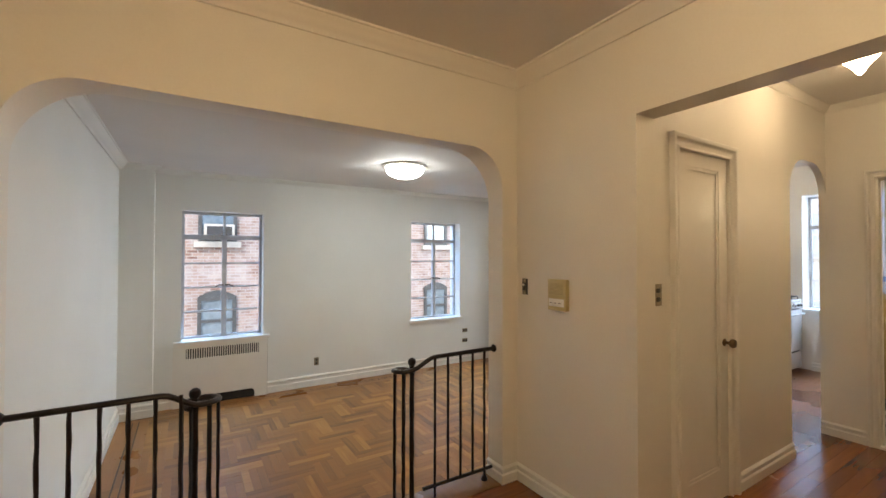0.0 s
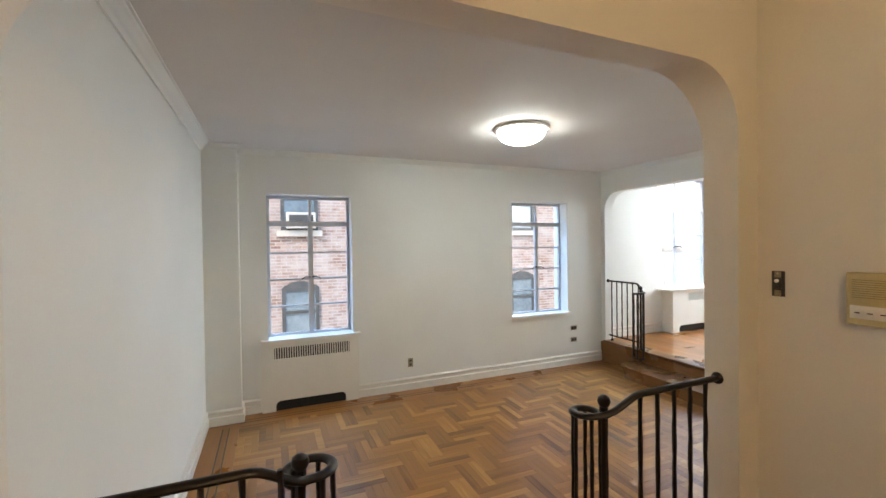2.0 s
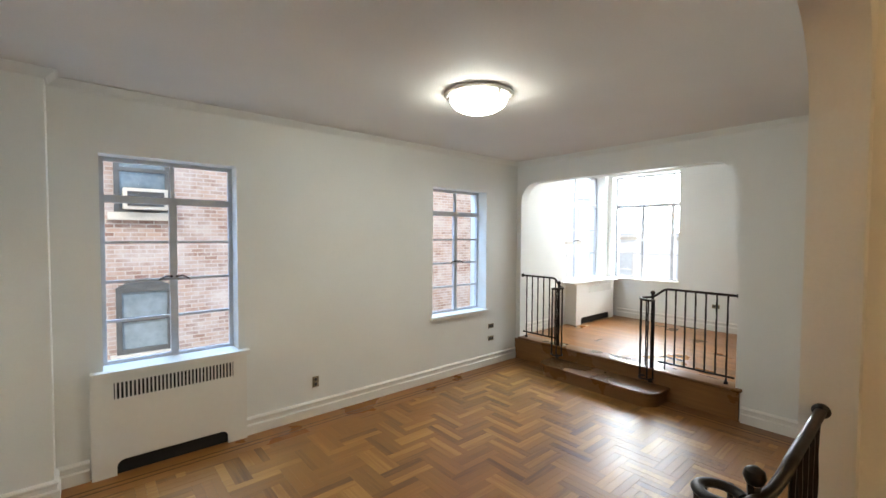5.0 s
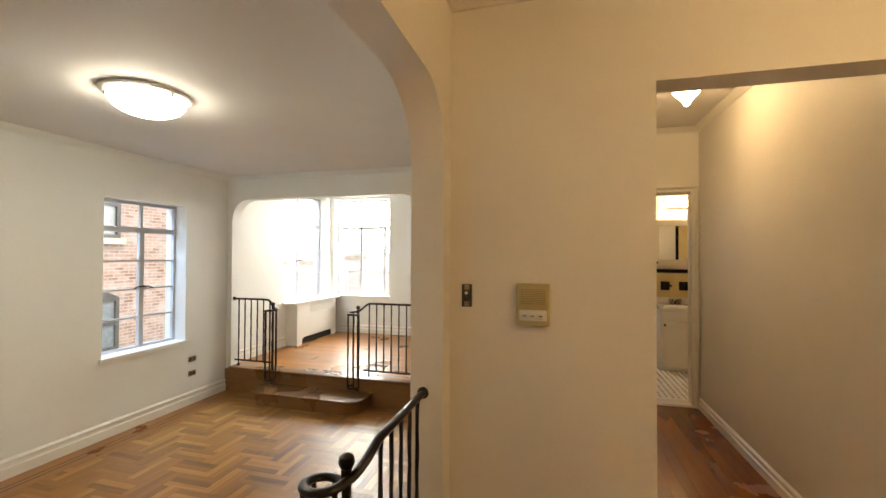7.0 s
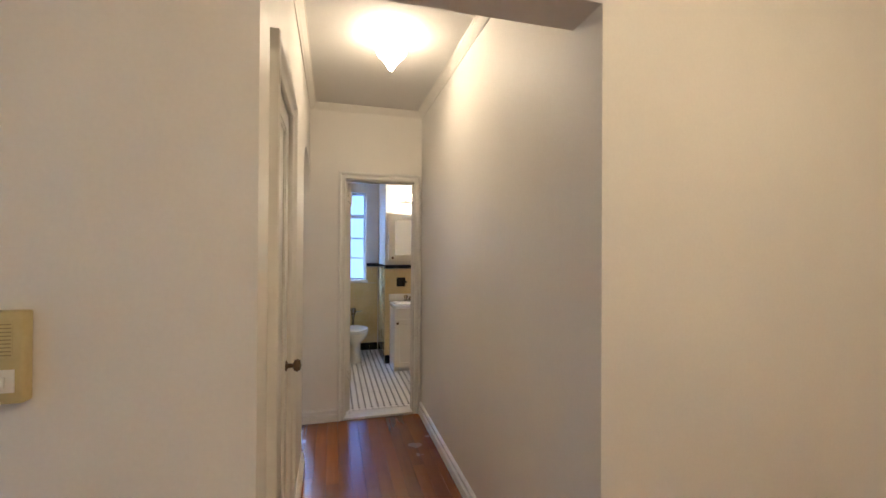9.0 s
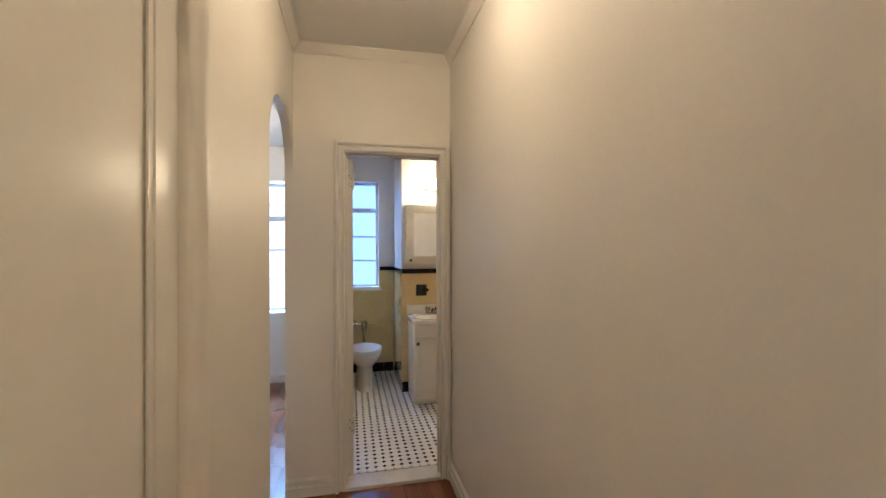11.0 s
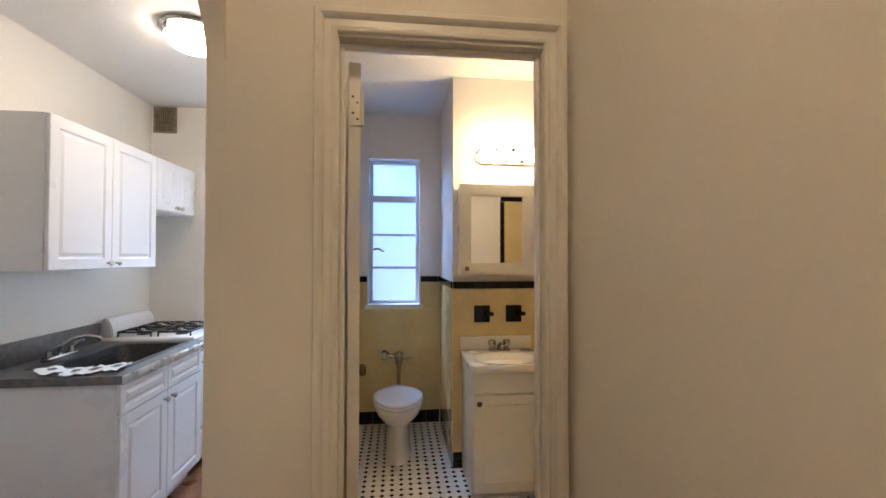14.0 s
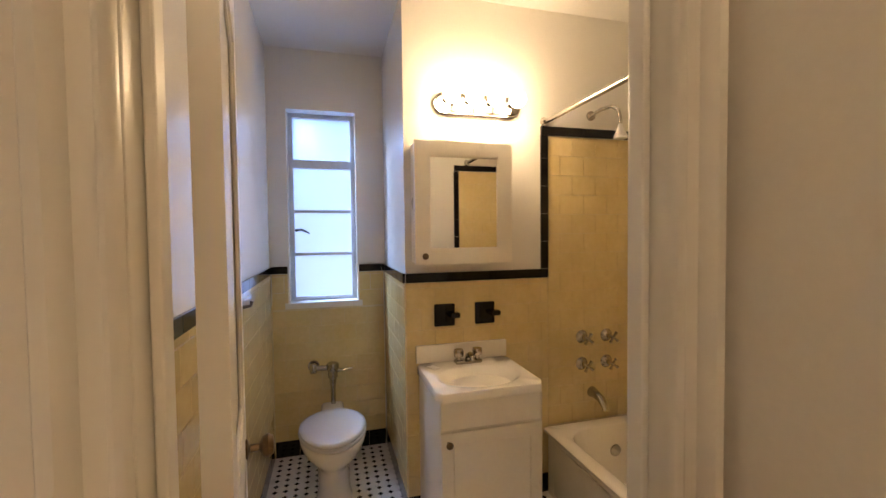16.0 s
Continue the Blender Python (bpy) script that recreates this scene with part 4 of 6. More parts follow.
inter.matrix_basis = pose(XI - 0.0005, 1.735, 1.245, 0, 0, -90) @ Matrix.Diagonal((0.94, 1, 0.80, 1))


# ---- kitchen ----
def raised_door(name, x0, x1, z0, z1, y, parent, mat, frame_w=0.055):
    """A cabinet door facing -y with a routed panel; its front lies at y."""
    bm = bmesh.new()
    f = frame_w
    rings = []
    for inset, dy in ((0.0, 0.018), (0.0, 0.003), (0.003, 0.0), (f, 0.0), (f + 0.008, 0.007), (f + 0.016, 0.007), (f + 0.030, 0.001)):
        rings.append([bm.verts.new(p) for p in ((x0 + inset, y + dy, z0 + inset), (x1 - inset, y + dy, z0 + inset), (x1 - inset, y + dy, z1 - inset), (x0 + inset, y + dy, z1 - inset))])
    for a, b in zip(rings, rings[1:]):
        for k in range(4):
            bm.faces.new((a[k], a[(k + 1) % 4], b[(k + 1) % 4], b[k]))
    bm.faces.new(rings[-1])
    bm.faces.new(rings[0][::-1])
    return part(name, bm, mat, parent, "", False)


def small_knob(x, y, z, parent, axis="y", mat=None):
    bm = bmesh.new()
    lathe(bm, [(0.007, 0.0), (0.006, -0.012), (0.014, -0.018), (0.016, -0.024), (0.012, -0.030), (0.003, -0.032)], (x, y, z) if axis == "y" else (0, 0, 0), 14, axis)
    if axis == "x":
        for v in bm.verts:
            v.co += Vector((x, y, z))
    return part("knob", bm, mat or NICKEL, parent, "brushed nickel knob")


def upper_cabinet(x0, x1, z0, z1, label):
    c = thing("wall_cabinet", ((x0 + x1) / 2, 2.755, z0), label, "cabinet")
    part("body", boxes((x0, 2.440, z0, x1, 2.754, z1), bevel=0.002), CABINET, c)
    xm = (x0 + x1) / 2
    for a, b, kx in ((x0 + 0.003, xm - 0.0015, xm - 0.035), (xm + 0.0015, x1 - 0.003, xm + 0.035)):
        d = raised_door("door", a, b, z0 + 0.003, z1 - 0.003, 2.420, c, CABINET)
        small_knob(kx, 2.420, z0 + 0.035, d)
    return c


upper_cabinet(5.490, 6.365, 1.385, 2.135, "white double-door wall cabinet with raised panels")
upper_cabinet(6.368, 6.895, 1.775, 2.135, "short white wall cabinet above the stove")

base = thing("base_cabinet", (5.9, 2.75, 0), "white kitchen base cabinet with raised-panel doors", "cabinet")
part("body", boxes((5.495, 2.118, 0.10, 6.315, 2.752, 0.715)), CABINET, base, "", False)
for b in ((5.495, 2.118, 0.7155, 5.513, 2.752, 0.855), (6.297, 2.118, 0.7155, 6.315, 2.752, 0.855), (5.5135, 2.118, 0.7155, 6.2965, 2.136, 0.855)):
    part("top_rail", boxes(b), CABINET, base, "", False)
part("toe_kick", boxes((5.497, 2.180, 0.001, 6.313, 2.750, 0.099)), CABINET, base, "", False)
for a, b, kx in ((5.498, 5.904, 5.868), (5.907, 6.312, 5.942)):
    raised_door("drawer_front", a, b, 0.700, 0.850, 2.098, base, CABINET, 0.032)
    d = raised_door("door", a, b, 0.103, 0.694, 2.098, base, CABINET)
    small_knob(kx, 2.098, 0.655, d)

counter = thing("countertop", (5.9, 2.75, 0.857), "grey laminate countertop with backsplash lip", "countertop")
SX0, SX1, SY0, SY1 = 5.63, 6.24, 2.165, 2.60
part("slab", boxes((5.465, 2.075, 0.857, SX0, 2.754, 0.897), (SX1, 2.075, 0.857, 6.325, 2.754, 0.897), (SX0, 2.075, 0.857, SX1, SY0, 0.897), (SX0, SY1, 0.857, SX1, 2.754, 0.897)), LAMINATE, counter, "", False)
part("front_edge", boxes((5.463, 2.062, 0.855, 6.327, 2.0745, 0.8985), bevel=0.004), NICKEL, counter, "bright metal counter edge strip")
part("backsplash", boxes((5.465, 2.730, 0.8975, 6.325, 2.7535, 1.02), bevel=0.004), LAMINATE, counter)

sink = thing("kitchen_sink", (5.93, 2.38, 0.9), "stainless steel sink set into the countertop", "sink")
bm = bmesh.new()
rings = []
for inset, z, r in ((-0.022, 0.8985, 0.03), (-0.020, 0.903, 0.03), (0.004, 0.9035, 0.05), (0.012, 0.897, 0.055), (0.022, 0.77, 0.07), (0.06, 0.745, 0.08)):
    x0, x1, y0, y1 = SX0 + inset, SX1 - inset, SY0 + inset, SY1 - inset - (0.04 if inset > 0 else 0)
    pts = arc(x1 - r, y1 - r, r, 0, 90, 4) + arc(x0 + r, y1 - r, r, 90, 180, 4) + arc(x0 + r, y0 + r, r, 180, 270, 4) + arc(x1 - r, y0 + r, r, 270, 360, 4)
    rings.append([bm.verts.new((*p, z)) for p in pts])
for a, b in zip(rings, rings[1:]):
    for k in range(len(a)):
        bm.faces.new((a[k], a[(k + 1) % len(a)], b[(k + 1) % len(a)], b[k]))
bm.faces.new(rings[-1])
part("basin", bm, STEEL, sink)
bm = bmesh.new()
lathe(bm, [(0.042, 0.746), (0.038, 0.749), (0.02, 0.748), (0.004, 0.748)], (5.93, 2.37, 0), 18)
part("drain", bm, CHROME, sink)

fau = thing("kitchen_faucet", (5.86, 2.63, 0.9), "chrome kitchen faucet with lever handles", "faucet")
part("base", boxes((5.76, 2.605, 0.8975, 5.96, 2.655, 0.925), bevel=0.008), CHROME, fau)
bm = bmesh.new()
tube(bm, [(5.86, 2.63, 0.92), (5.86, 2.625, 0.965), (5.88, 2.58, 1.005), (5.90, 2.52, 1.015), (5.915, 2.47, 1.0), (5.92, 2.455, 0.985)], 0.011, 10)
part("spout", bm, CHROME, fau)
for x in (5.785, 5.935):
    bm = bmesh.new()
    cyl(bm, (x, 2.63, 0.92), (x, 2.63, 0.955), 0.015, 12, 0.012)
    tube(bm, [(x, 2.63, 0.955), (x, 2.60, 0.970), (x, 2.565, 0.985)], [0.010, 0.007, 0.006], 8)
    part("lever", bm, CHROME, fau)

for k, (x, y, w, h, a) in enumerate(((5.545, 2.33, 0.15, 0.10, 20), (5.555, 2.25, 0.15, 0.09, -12), (5.545, 2.44, 0.15, 0.10, 48), (5.565, 2.16, 0.15, 0.07, 5))):
    sheet = thing("paper_sheet", (0, 0, 0), "crumpled printed paper sheet lying on the counter", "paper", "papers on the counter")
    bm = bmesh.new()
    n = 6
    vs = [[bm.verts.new(((i / n - 0.5) * w, (j / n - 0.5) * h, 0.003 + 0.009 * abs(math.sin(i * 1.3 + j * 0.9 + k)))) for j in range(n + 1)] for i in range(n + 1)]
    for i in range(n):
        for j in range(n):
            bm.faces.new((vs[i][j], vs[i + 1][j], vs[i + 1][j + 1], vs[i][j + 1]))
    part("sheet", bm, PAPER, sheet)
    part("printed_block", boxes((-0.03, -0.02, 0.0135, 0.02, 0.012, 0.0140)), DARKP, sheet, "dark printed block", False)
    sheet.matrix_basis = pose(x, y, 0.8975 + 0.0045 * k, 0, 0, a)

stove = thing("gas_stove", (6.6, 2.75, 0), "white enamel gas stove with black grates", "stove")
part("body", boxes((6.335, 2.115, 0.03, 6.885, 2.735, 0.885), bevel=0.006), ENAMEL, stove)
part("cooktop", boxes((6.332, 2.085, 0.886, 6.888, 2.735, 0.918), bevel=0.012, seg=3), ENAMEL, stove)
bm = bmesh.new()
prism(bm, [(2.735, 0.919), (2.735, 1.045), (2.700, 1.045), (2.665, 1.00), (2.655, 0.919)], "x", 6.335, 6.885)
bmesh.ops.bevel(bm, geom=bm.edges[:], offset=0.008, segments=2, affect="EDGES")
bg = part("backguard", bm, ENAMEL, stove)
part("vent_slot", boxes((6.45, 2.678, 0.965, 6.60, 2.690, 0.985)), DARKP, stove, "dark vent slot", False)
bm = boxes((6.337, 2.088, 0.800, 6.883, 2.113, 0.884), bevel=0.012, seg=3)
part("control_panel", bm, ENAMEL, stove)
for x in (6.39, 6.47, 6.61, 6.75, 6.83):
    bm = bmesh.new()
    lathe(bm, [(0.020, 0.0), (0.020, -0.006), (0.014, -0.010), (0.013, -0.026), (0.004, -0.028)], (x, 2.088, 0.843), 16, "y")
    part("control_knob", bm, DARKP, stove, "black control knob")
od = part("oven_door", boxes((6.340, 2.082, 0.27, 6.880, 2.114, 0.785), bevel=0.008), ENAMEL, stove)
bm = bmesh.new()
tube(bm, [(6.37, 2.082, 0.735), (6.375, 2.045, 0.738), (6.61, 2.040, 0.738), (6.845, 2.045, 0.738), (6.85, 2.082, 0.735)], 0.011, 8)
part("oven_handle", bm, ENAMEL, od)
# dark strips painted in for shade above and below the oven door
part("gap_shade_strip", boxes((6.345, 2.108, 0.2505, 6.875, 2.1145, 0.2695), (6.345, 2.108, 0.786, 6.875, 2.1145, 0.799)), DARKP, stove, "", False)
part("broiler_drawer", boxes((6.340, 2.090, 0.045, 6.880, 2.114, 0.250), bevel=0.008), ENAMEL, stove)
for cx in (6.475, 6.745):
    for cy in (2.24, 2.52):
        bm = bmesh.new()
        lathe(bm, [(0.045, 0.918), (0.042, 0.926), (0.028, 0.928), (0.026, 0.938), (0.004, 0.939)], (cx, cy, 0), 18)
        part("burner", bm, CAST, stove, "black burner head")
        bm = bmesh.new()
        s = 0.115
        for p, q in (((-s, -s), (s, -s)), ((-s, s), (s, s)), ((-s, -s), (-s, s)), ((s, -s), (s, s)), ((0, -s), (0, -0.03)), ((0, 0.03), (0, s)), ((-s, 0), (-0.03, 0)), ((0.03, 0), (s, 0))):
            tube(bm, [(cx + p[0], cy + p[1], 0.950), (cx + q[0], cy + q[1], 0.950)], 0.0065, 6)
        for a in (-s, s):
            for b in (-s, s):
                cyl(bm, (cx + a, cy + b, 0.919), (cx + a, cy + b, 0.950), 0.006, 6)
        part("grate", bm, CAST, stove, "black cast-iron grate")

stove.matrix_basis = Matrix.Translation((6.335, 2.735, 0)) @ Matrix.Diagonal((0.88, 0.895, 1, 1)) @ Matrix.Translation((-6.335, -2.735, 0)) @ stove.matrix_basis

vent = thing("wall_vent", (6.895, 2.65, 2.54), "old metal ventilation grille high on the wall", "vent")
part("frame", boxes((6.887, 2.565, 2.445, 6.8995, 2.735, 2.460), (6.887, 2.565, 2.635, 6.8995, 2.735, 2.650), (6.887, 2.565, 2.460, 6.8995, 2.580, 2.635), (6.887, 2.720, 2.460, 6.8995, 2.735, 2.635)), PLATEM, vent, "", False)
part("backing", boxes((6.897, 2.580, 2.460, 6.8992, 2.720, 2.635)), DARKP, vent, "", False)
for k in range(10):
    part("slat", boxes((6.889, 2.583 + 0.0142 * k, 2.461, 6.894, 2.589 + 0.0142 * k, 2.634)), PLATEM, vent, "", False)
for k in range(11):
    part("slat", boxes((6.8945, 2.581, 2.465 + 0.0162 * k, 6.8965, 2.719, 2.470 + 0.0162 * k)), PLATEM, vent, "", False)

# ---- bathroom ----
van = thing("vanity_cabinet", (5.97, 0.12, 0.02), "cream painted bathroom vanity with one door", "vanity")
VY0, VY1 = -0.114, 0.358
part("body", boxes((5.775, VY0, 0.075, 6.185, VY1, 0.782), bevel=0.002), VANITYM, van)
part("toe_kick", boxes((5.815, VY0 + 0.002, 0.021, 6.180, VY1 - 0.002, 0.0745)), VANITYM, van, "", False)


def vanity_front(name, y0, y1, z0, z1, f):
    bm = bmesh.new()
    rings = []
    for inset, dx in ((0.0, 0.018), (0.0, 0.003), (0.003, 0.0), (f, 0.0), (f + 0.004, 0.006)):
        rings.append([bm.verts.new(p) for p in ((5.756 + dx, y0 + inset, z0 + inset), (5.756 + dx, y1 - inset, z0 + inset), (5.756 + dx, y1 - inset, z1 - inset), (5.756 + dx, y0 + inset, z1 - inset))])
    for a, b in zip(rings, rings[1:]):
        for k in range(4):
            bm.faces.new((a[k], a[(k + 1) % 4], b[(k + 1) % 4], b[k]))
    bm.faces.new(rings[-1])
    bm.faces.new(rings[0][::-1])
    return part(name, bm, VANITYM, van, "", False)


vanity_front("false_drawer", VY0 + 0.002, VY1 - 0.002, 0.652, 0.779, 0.002)
vd = vanity_front("door", VY0 + 0.002, VY1 - 0.002, 0.078, 0.646, 0.055)
small_knob(5.756, VY1 - 0.033, 0.606, vd, "x", BRONZE)

top = thing("bathroom_sink", (5.97, 0.12, 0.772), "off-white cultured marble vanity top with oval basin", "sink")
bm = bmesh.new()
TX0, TX1, TY0, TY1 = 5.738, 6.187, -0.122, 0.374
bx, by, n = 5.922, 0.126, 40
outer, cx_, cy_ = [], (TX0 + TX1) / 2, (TY0 + TY1) / 2
for k in range(n):
    a = 2 * math.pi * k / n
    c, s = math.cos(a), math.sin(a)
    t = min((TX1 - cx_) / abs(c) if abs(c) > 1e-6 else 9, (TY1 - cy_) / abs(s) if abs(s) > 1e-6 else 9)
    outer.append((cx_ + t * c, cy_ + t * s))
levels = [([(x, y) for x, y in outer], 0.772), ([(x, y) for x, y in outer], 0.806), ([(cx_ + (x - cx_) * 0.985, cy_ + (y - cy_) * 0.985) for x, y in outer], 0.811)]
for f, z in ((1.0, 0.8105), (0.96, 0.808), (0.90, 0.801), (0.80, 0.782), (0.62, 0.742), (0.35, 0.706), (0.10, 0.697)):
    levels.append(([(bx + 0.148 * f * math.cos(2 * math.pi * k / n), by + 0.208 * f * math.sin(2 * math.pi * k / n)) for k in range(n)], z))
rings = [[bm.verts.new((x, y, z)) for x, y in pts] for pts, z in levels]
for a, b in zip(rings, rings[1:]):
    for k in range(n):
        bm.faces.new((a[k], a[(k + 1) % n], b[(k + 1) % n], b[k]))
bm.faces.new(rings[-1])
part("basin_slab", bm, PORCELAIN, top, "", True, 50)
part("backsplash", boxes((6.163, TY0, 0.8115, 6.1865, TY1, 0.902), bevel=0.005), PORCELAIN, top)
bm = bmesh.new()
lathe(bm, [(0.024, 0.6975), (0.022, 0.701), (0.008, 0.700)], (bx, by, 0), 16)
part("drain", bm, CHROME, top)

top.matrix_basis = Matrix.Translation((0, 0, 0.012)) @ top.matrix_basis

fau = thing("bathroom_faucet", (6.10, 0.116, 0.811), "chrome two-handle bathroom faucet", "faucet")
part("base", boxes((6.085, 0.045, 0.8115, 6.135, 0.187, 0.832), bevel=0.009, seg=3), CHROME, fau)
bm = bmesh.new()
tube(bm, [(6.11, 0.116, 0.825), (6.105, 0.116, 0.850), (6.075, 0.116, 0.865), (6.035, 0.116, 0.855), (6.028, 0.116, 0.846)], [0.016, 0.016, 0.014, 0.012, 0.011], 10)
part("spout", bm, CHROME, fau)
for y in (0.066, 0.166):
    bm = bmesh.new()
    lathe(bm, [(0.014, 0.830), (0.013, 0.845), (0.024, 0.850), (0.027, 0.870), (0.024, 0.886), (0.006, 0.890)], (6.11, y, 0), 12)
    part("handle", bm, CHROME, fau, "faceted chrome handle")
fau.matrix_basis = Matrix.Translation((0, 0, 0.012)) @ fau.matrix_basis
card = thing("soap_packet", (0, 0, 0), "small paper packet lying on the vanity top", "packet")
part("packet", boxes((-0.028, -0.02, 0, 0.028, 0.02, 0.004), bevel=0.001), PAPER, card)
card.matrix_basis = pose(6.085, 0.305, 0.8235, 0, 0, 25)

cab = thing("medicine_cabinet", (6.13, 0.138, 1.345), "white framed mirrored medicine cabinet on the wall", "medicine cabinet")
MY0, MY1, MZ0, MZ1 = -0.114, 0.391, 1.338, 1.937
part("body", boxes((6.085, MY0 + 0.006, MZ0 + 0.006, 6.189, MY1 - 0.006, MZ1 - 0.006), bevel=0.002), VANITYM, cab)
bm = bmesh.new()
f = 0.070
for b in ((MY0, MZ0, MY1, MZ0 + f), (MY0, MZ1 - f, MY1, MZ1), (MY0, MZ0 + f, MY0 + f, MZ1 - f), (MY1 - f, MZ0 + f, MY1, MZ1 - f)):
    box(bm, 6.066, b[0], b[1], 6.084, b[2], b[3])
door = part("door_frame", bm, VANITYM, cab, "", False)
part("mirror", boxes((6.076, MY0 + f, MZ0 + f, 6.080, MY1 - f, MZ1 - f)), MIRROR, cab, "clear mirror glass", False)
bm = bmesh.new()
for b in ((MY0 + f, MZ0 + f, MY1 - f, MZ0 + f + 0.008), (MY0 + f, MZ1 - f - 0.008, MY1 - f, MZ1 - f), (MY0 + f, MZ0 + f + 0.008, MY0 + f + 0.008, MZ1 - f - 0.008), (MY1 - f - 0.008, MZ0 + f + 0.008, MY1 - f, MZ1 - f - 0.008)):
    box(bm, 6.070, b[0], b[1], 6.0758, b[2], b[3])
part("bead", bm, VANITYM, cab, "", False)
small_knob(6.066, MY1 - 0.045, MZ0 + 0.04, door, "x", BRONZE)

vl = thing("vanity_light", (6.15, 0.03, 2.15), "chrome bath bar light with four globe bulbs, lit", "wall lamp")
bm = bmesh.new()
prism(bm, arc(0.215, 2.150, 0.052, 90, -90, 8)[::-1] + arc(-0.155, 2.150, 0.052, 270, 90, 8)[::-1], "x", 6.145, 6.189)
bmesh.ops.bevel(bm, geom=[e for e in bm.edges if abs(e.verts[0].co.x - 6.145) < 1e-4 and abs(e.verts[1].co.x - 6.145) < 1e-4], offset=0.012, segments=3, affect="EDGES")
part("backplate", bm, CHROME, vl, "mirror-bright chrome backplate")
for k in range(4):
    y = 0.205 - 0.116 * k
    bm = bmesh.new()
    lathe(bm, [(0.020, 6.146), (0.020, 6.096), (0.016, 6.090)], (0, 0, 0), 14, "x")
    for v in bm.verts:
        v.co += Vector((0, y, 2.165))
    part("lamp_holder", bm, CHROME, vl)
    bm = bmesh.new()
    bmesh.ops.create_uvsphere(bm, u_segments=20, v_segments=12, radius=0.042, matrix=Matrix.Translation((6.052, y, 2.160)))
    part("bulb", bm, V_GLOW, vl, "glowing frosted globe bulb")

toilet = thing("toilet", (6.45, 0.80, 0.02), "white porcelain toilet with closed white lid", "toilet")
TCX, TCY = 6.455, 0.79
bm = bmesh.new()
n = 32


def bowl_ring(z, lx, ly, shift):
    """An egg-shaped ring, blunter at the back."""
    pts = []
    for k in range(n):
        a = 2 * math.pi * k / n
        c, s = math.cos(a), math.sin(a)
        pts.append(bm.verts.new((TCX + shift + lx * c * (0.92 if c > 0 else 1.08), TCY + ly * s * (1 - 0.10 * max(-c, 0)), z)))
    return pts


rings = [bowl_ring(z, lx, ly, sh) for z, lx, ly, sh in ((0.021, 0.215, 0.100, 0.03), (0.04, 0.205, 0.093, 0.03), (0.10, 0.190, 0.087, 0.04), (0.235, 0.185, 0.088, 0.03), (0.262, 0.188, 0.098, 0.025), (0.288, 0.200, 0.126, 0.012), (0.325, 0.217, 0.158, 0.0), (0.365, 0.232, 0.176, 0.0), (0.395, 0.236, 0.180, 0.0), (0.402, 0.230, 0.175, 0.0))]
for a, b in zip(rings, rings[1:]):
    for k in range(n):
        bm.faces.new((a[k], a[(k + 1) % n], b[(k + 1) % n], b[k]))
bm.faces.new(rings[0][::-1])
bm.faces.new(rings[-1])
part("bowl", bm, PORCELAIN, toilet, "", True, 60)
bm = bmesh.new()
rings = [bowl_ring(z, lx, ly, 0.0) for z, lx, ly in ((0.403, 0.232, 0.178), (0.407, 0.238, 0.183), (0.420, 0.238, 0.183), (0.424, 0.232, 0.178))]
for a, b in zip(rings, rings[1:]):
    for k in range(n):
        bm.faces.new((a[k], a[(k + 1) % n], b[(k + 1) % n], b[k]))
bm.faces.new(rings[0][::-1])
bm.faces.new(rings[-1])
part("seat", bm, SEATW, toilet, "white plastic seat", True, 60)
bm = bmesh.new()
rings = [bowl_ring(z, lx, ly, -0.004) for z, lx, ly in ((0.427, 0.230, 0.176), (0.432, 0.236, 0.181), (0.442, 0.234, 0.179), (0.449, 0.215, 0.160), (0.453, 0.16, 0.11), (0.455, 0.05, 0.04))]
for a, b in zip(rings, rings[1:]):
    for k in range(n):
        bm.faces.new((a[k], a[(k + 1) % n], b[(k + 1) % n], b[k]))
bm.faces.new(rings[0][::-1])
bm.faces.new(rings[-1])
part("lid", bm, SEATW, toilet, "glossy white closed lid", True, 60)
part("neck", boxes((6.62, TCY - 0.075, 0.021, 6.985, TCY + 0.075, 0.372), bevel=0.03, seg=3), PORCELAIN, toilet)

fv = thing("flush_valve", (6.80, 0.79, 0.6), "tarnished chrome exposed flush valve behind the toilet", "flush valve")
bm = bmesh.new()
tube(bm, [(6.78, 0.79, 0.386), (6.78, 0.79, 0.50), (6.78, 0.79, 0.56)], [0.016, 0.016, 0.024], 12)
part("flush_pipe", bm, CHROME, fv)
bm = bmesh.new()
lathe(bm, [(0.020, 0.555), (0.032, 0.570), (0.030, 0.610), (0.040, 0.622), (0.042, 0.648), (0.036, 0.662), (0.022, 0.668), (0.004, 0.669)], (6.78, 0.79, 0), 18)
part("valve_body", bm, CHROME, fv)
bm = bmesh.new()
cyl(bm, (6.78, 0.82, 0.635), (6.78, 0.905, 0.635), 0.018, 12)
lathe(bm, [(0.026, 0.890), (0.034, 0.900), (0.034, 0.925), (0.026, 0.935), (0.004, 0.936)], (6.78, 0, 0.635), 16, "y")
cyl(bm, (6.78, 0.912, 0.635), (6.846, 0.912, 0.635), 0.018, 12)
cyl(bm, (6.838, 0.912, 0.635), (6.8495, 0.912, 0.635), 0.038, 16)
part("stop_valve", bm, CHROME, fv)
bm = bmesh.new()
tube(bm, [(6.78, 0.76, 0.61), (6.78, 0.735, 0.612), (6.77, 0.66, 0.622)], [0.014, 0.008, 0.006], 8)
part("lever", bm, CHROME, fv)

fv.matrix_basis = Matrix.Translation((0.148, -0.006, -0.02)) @ fv.matrix_basis

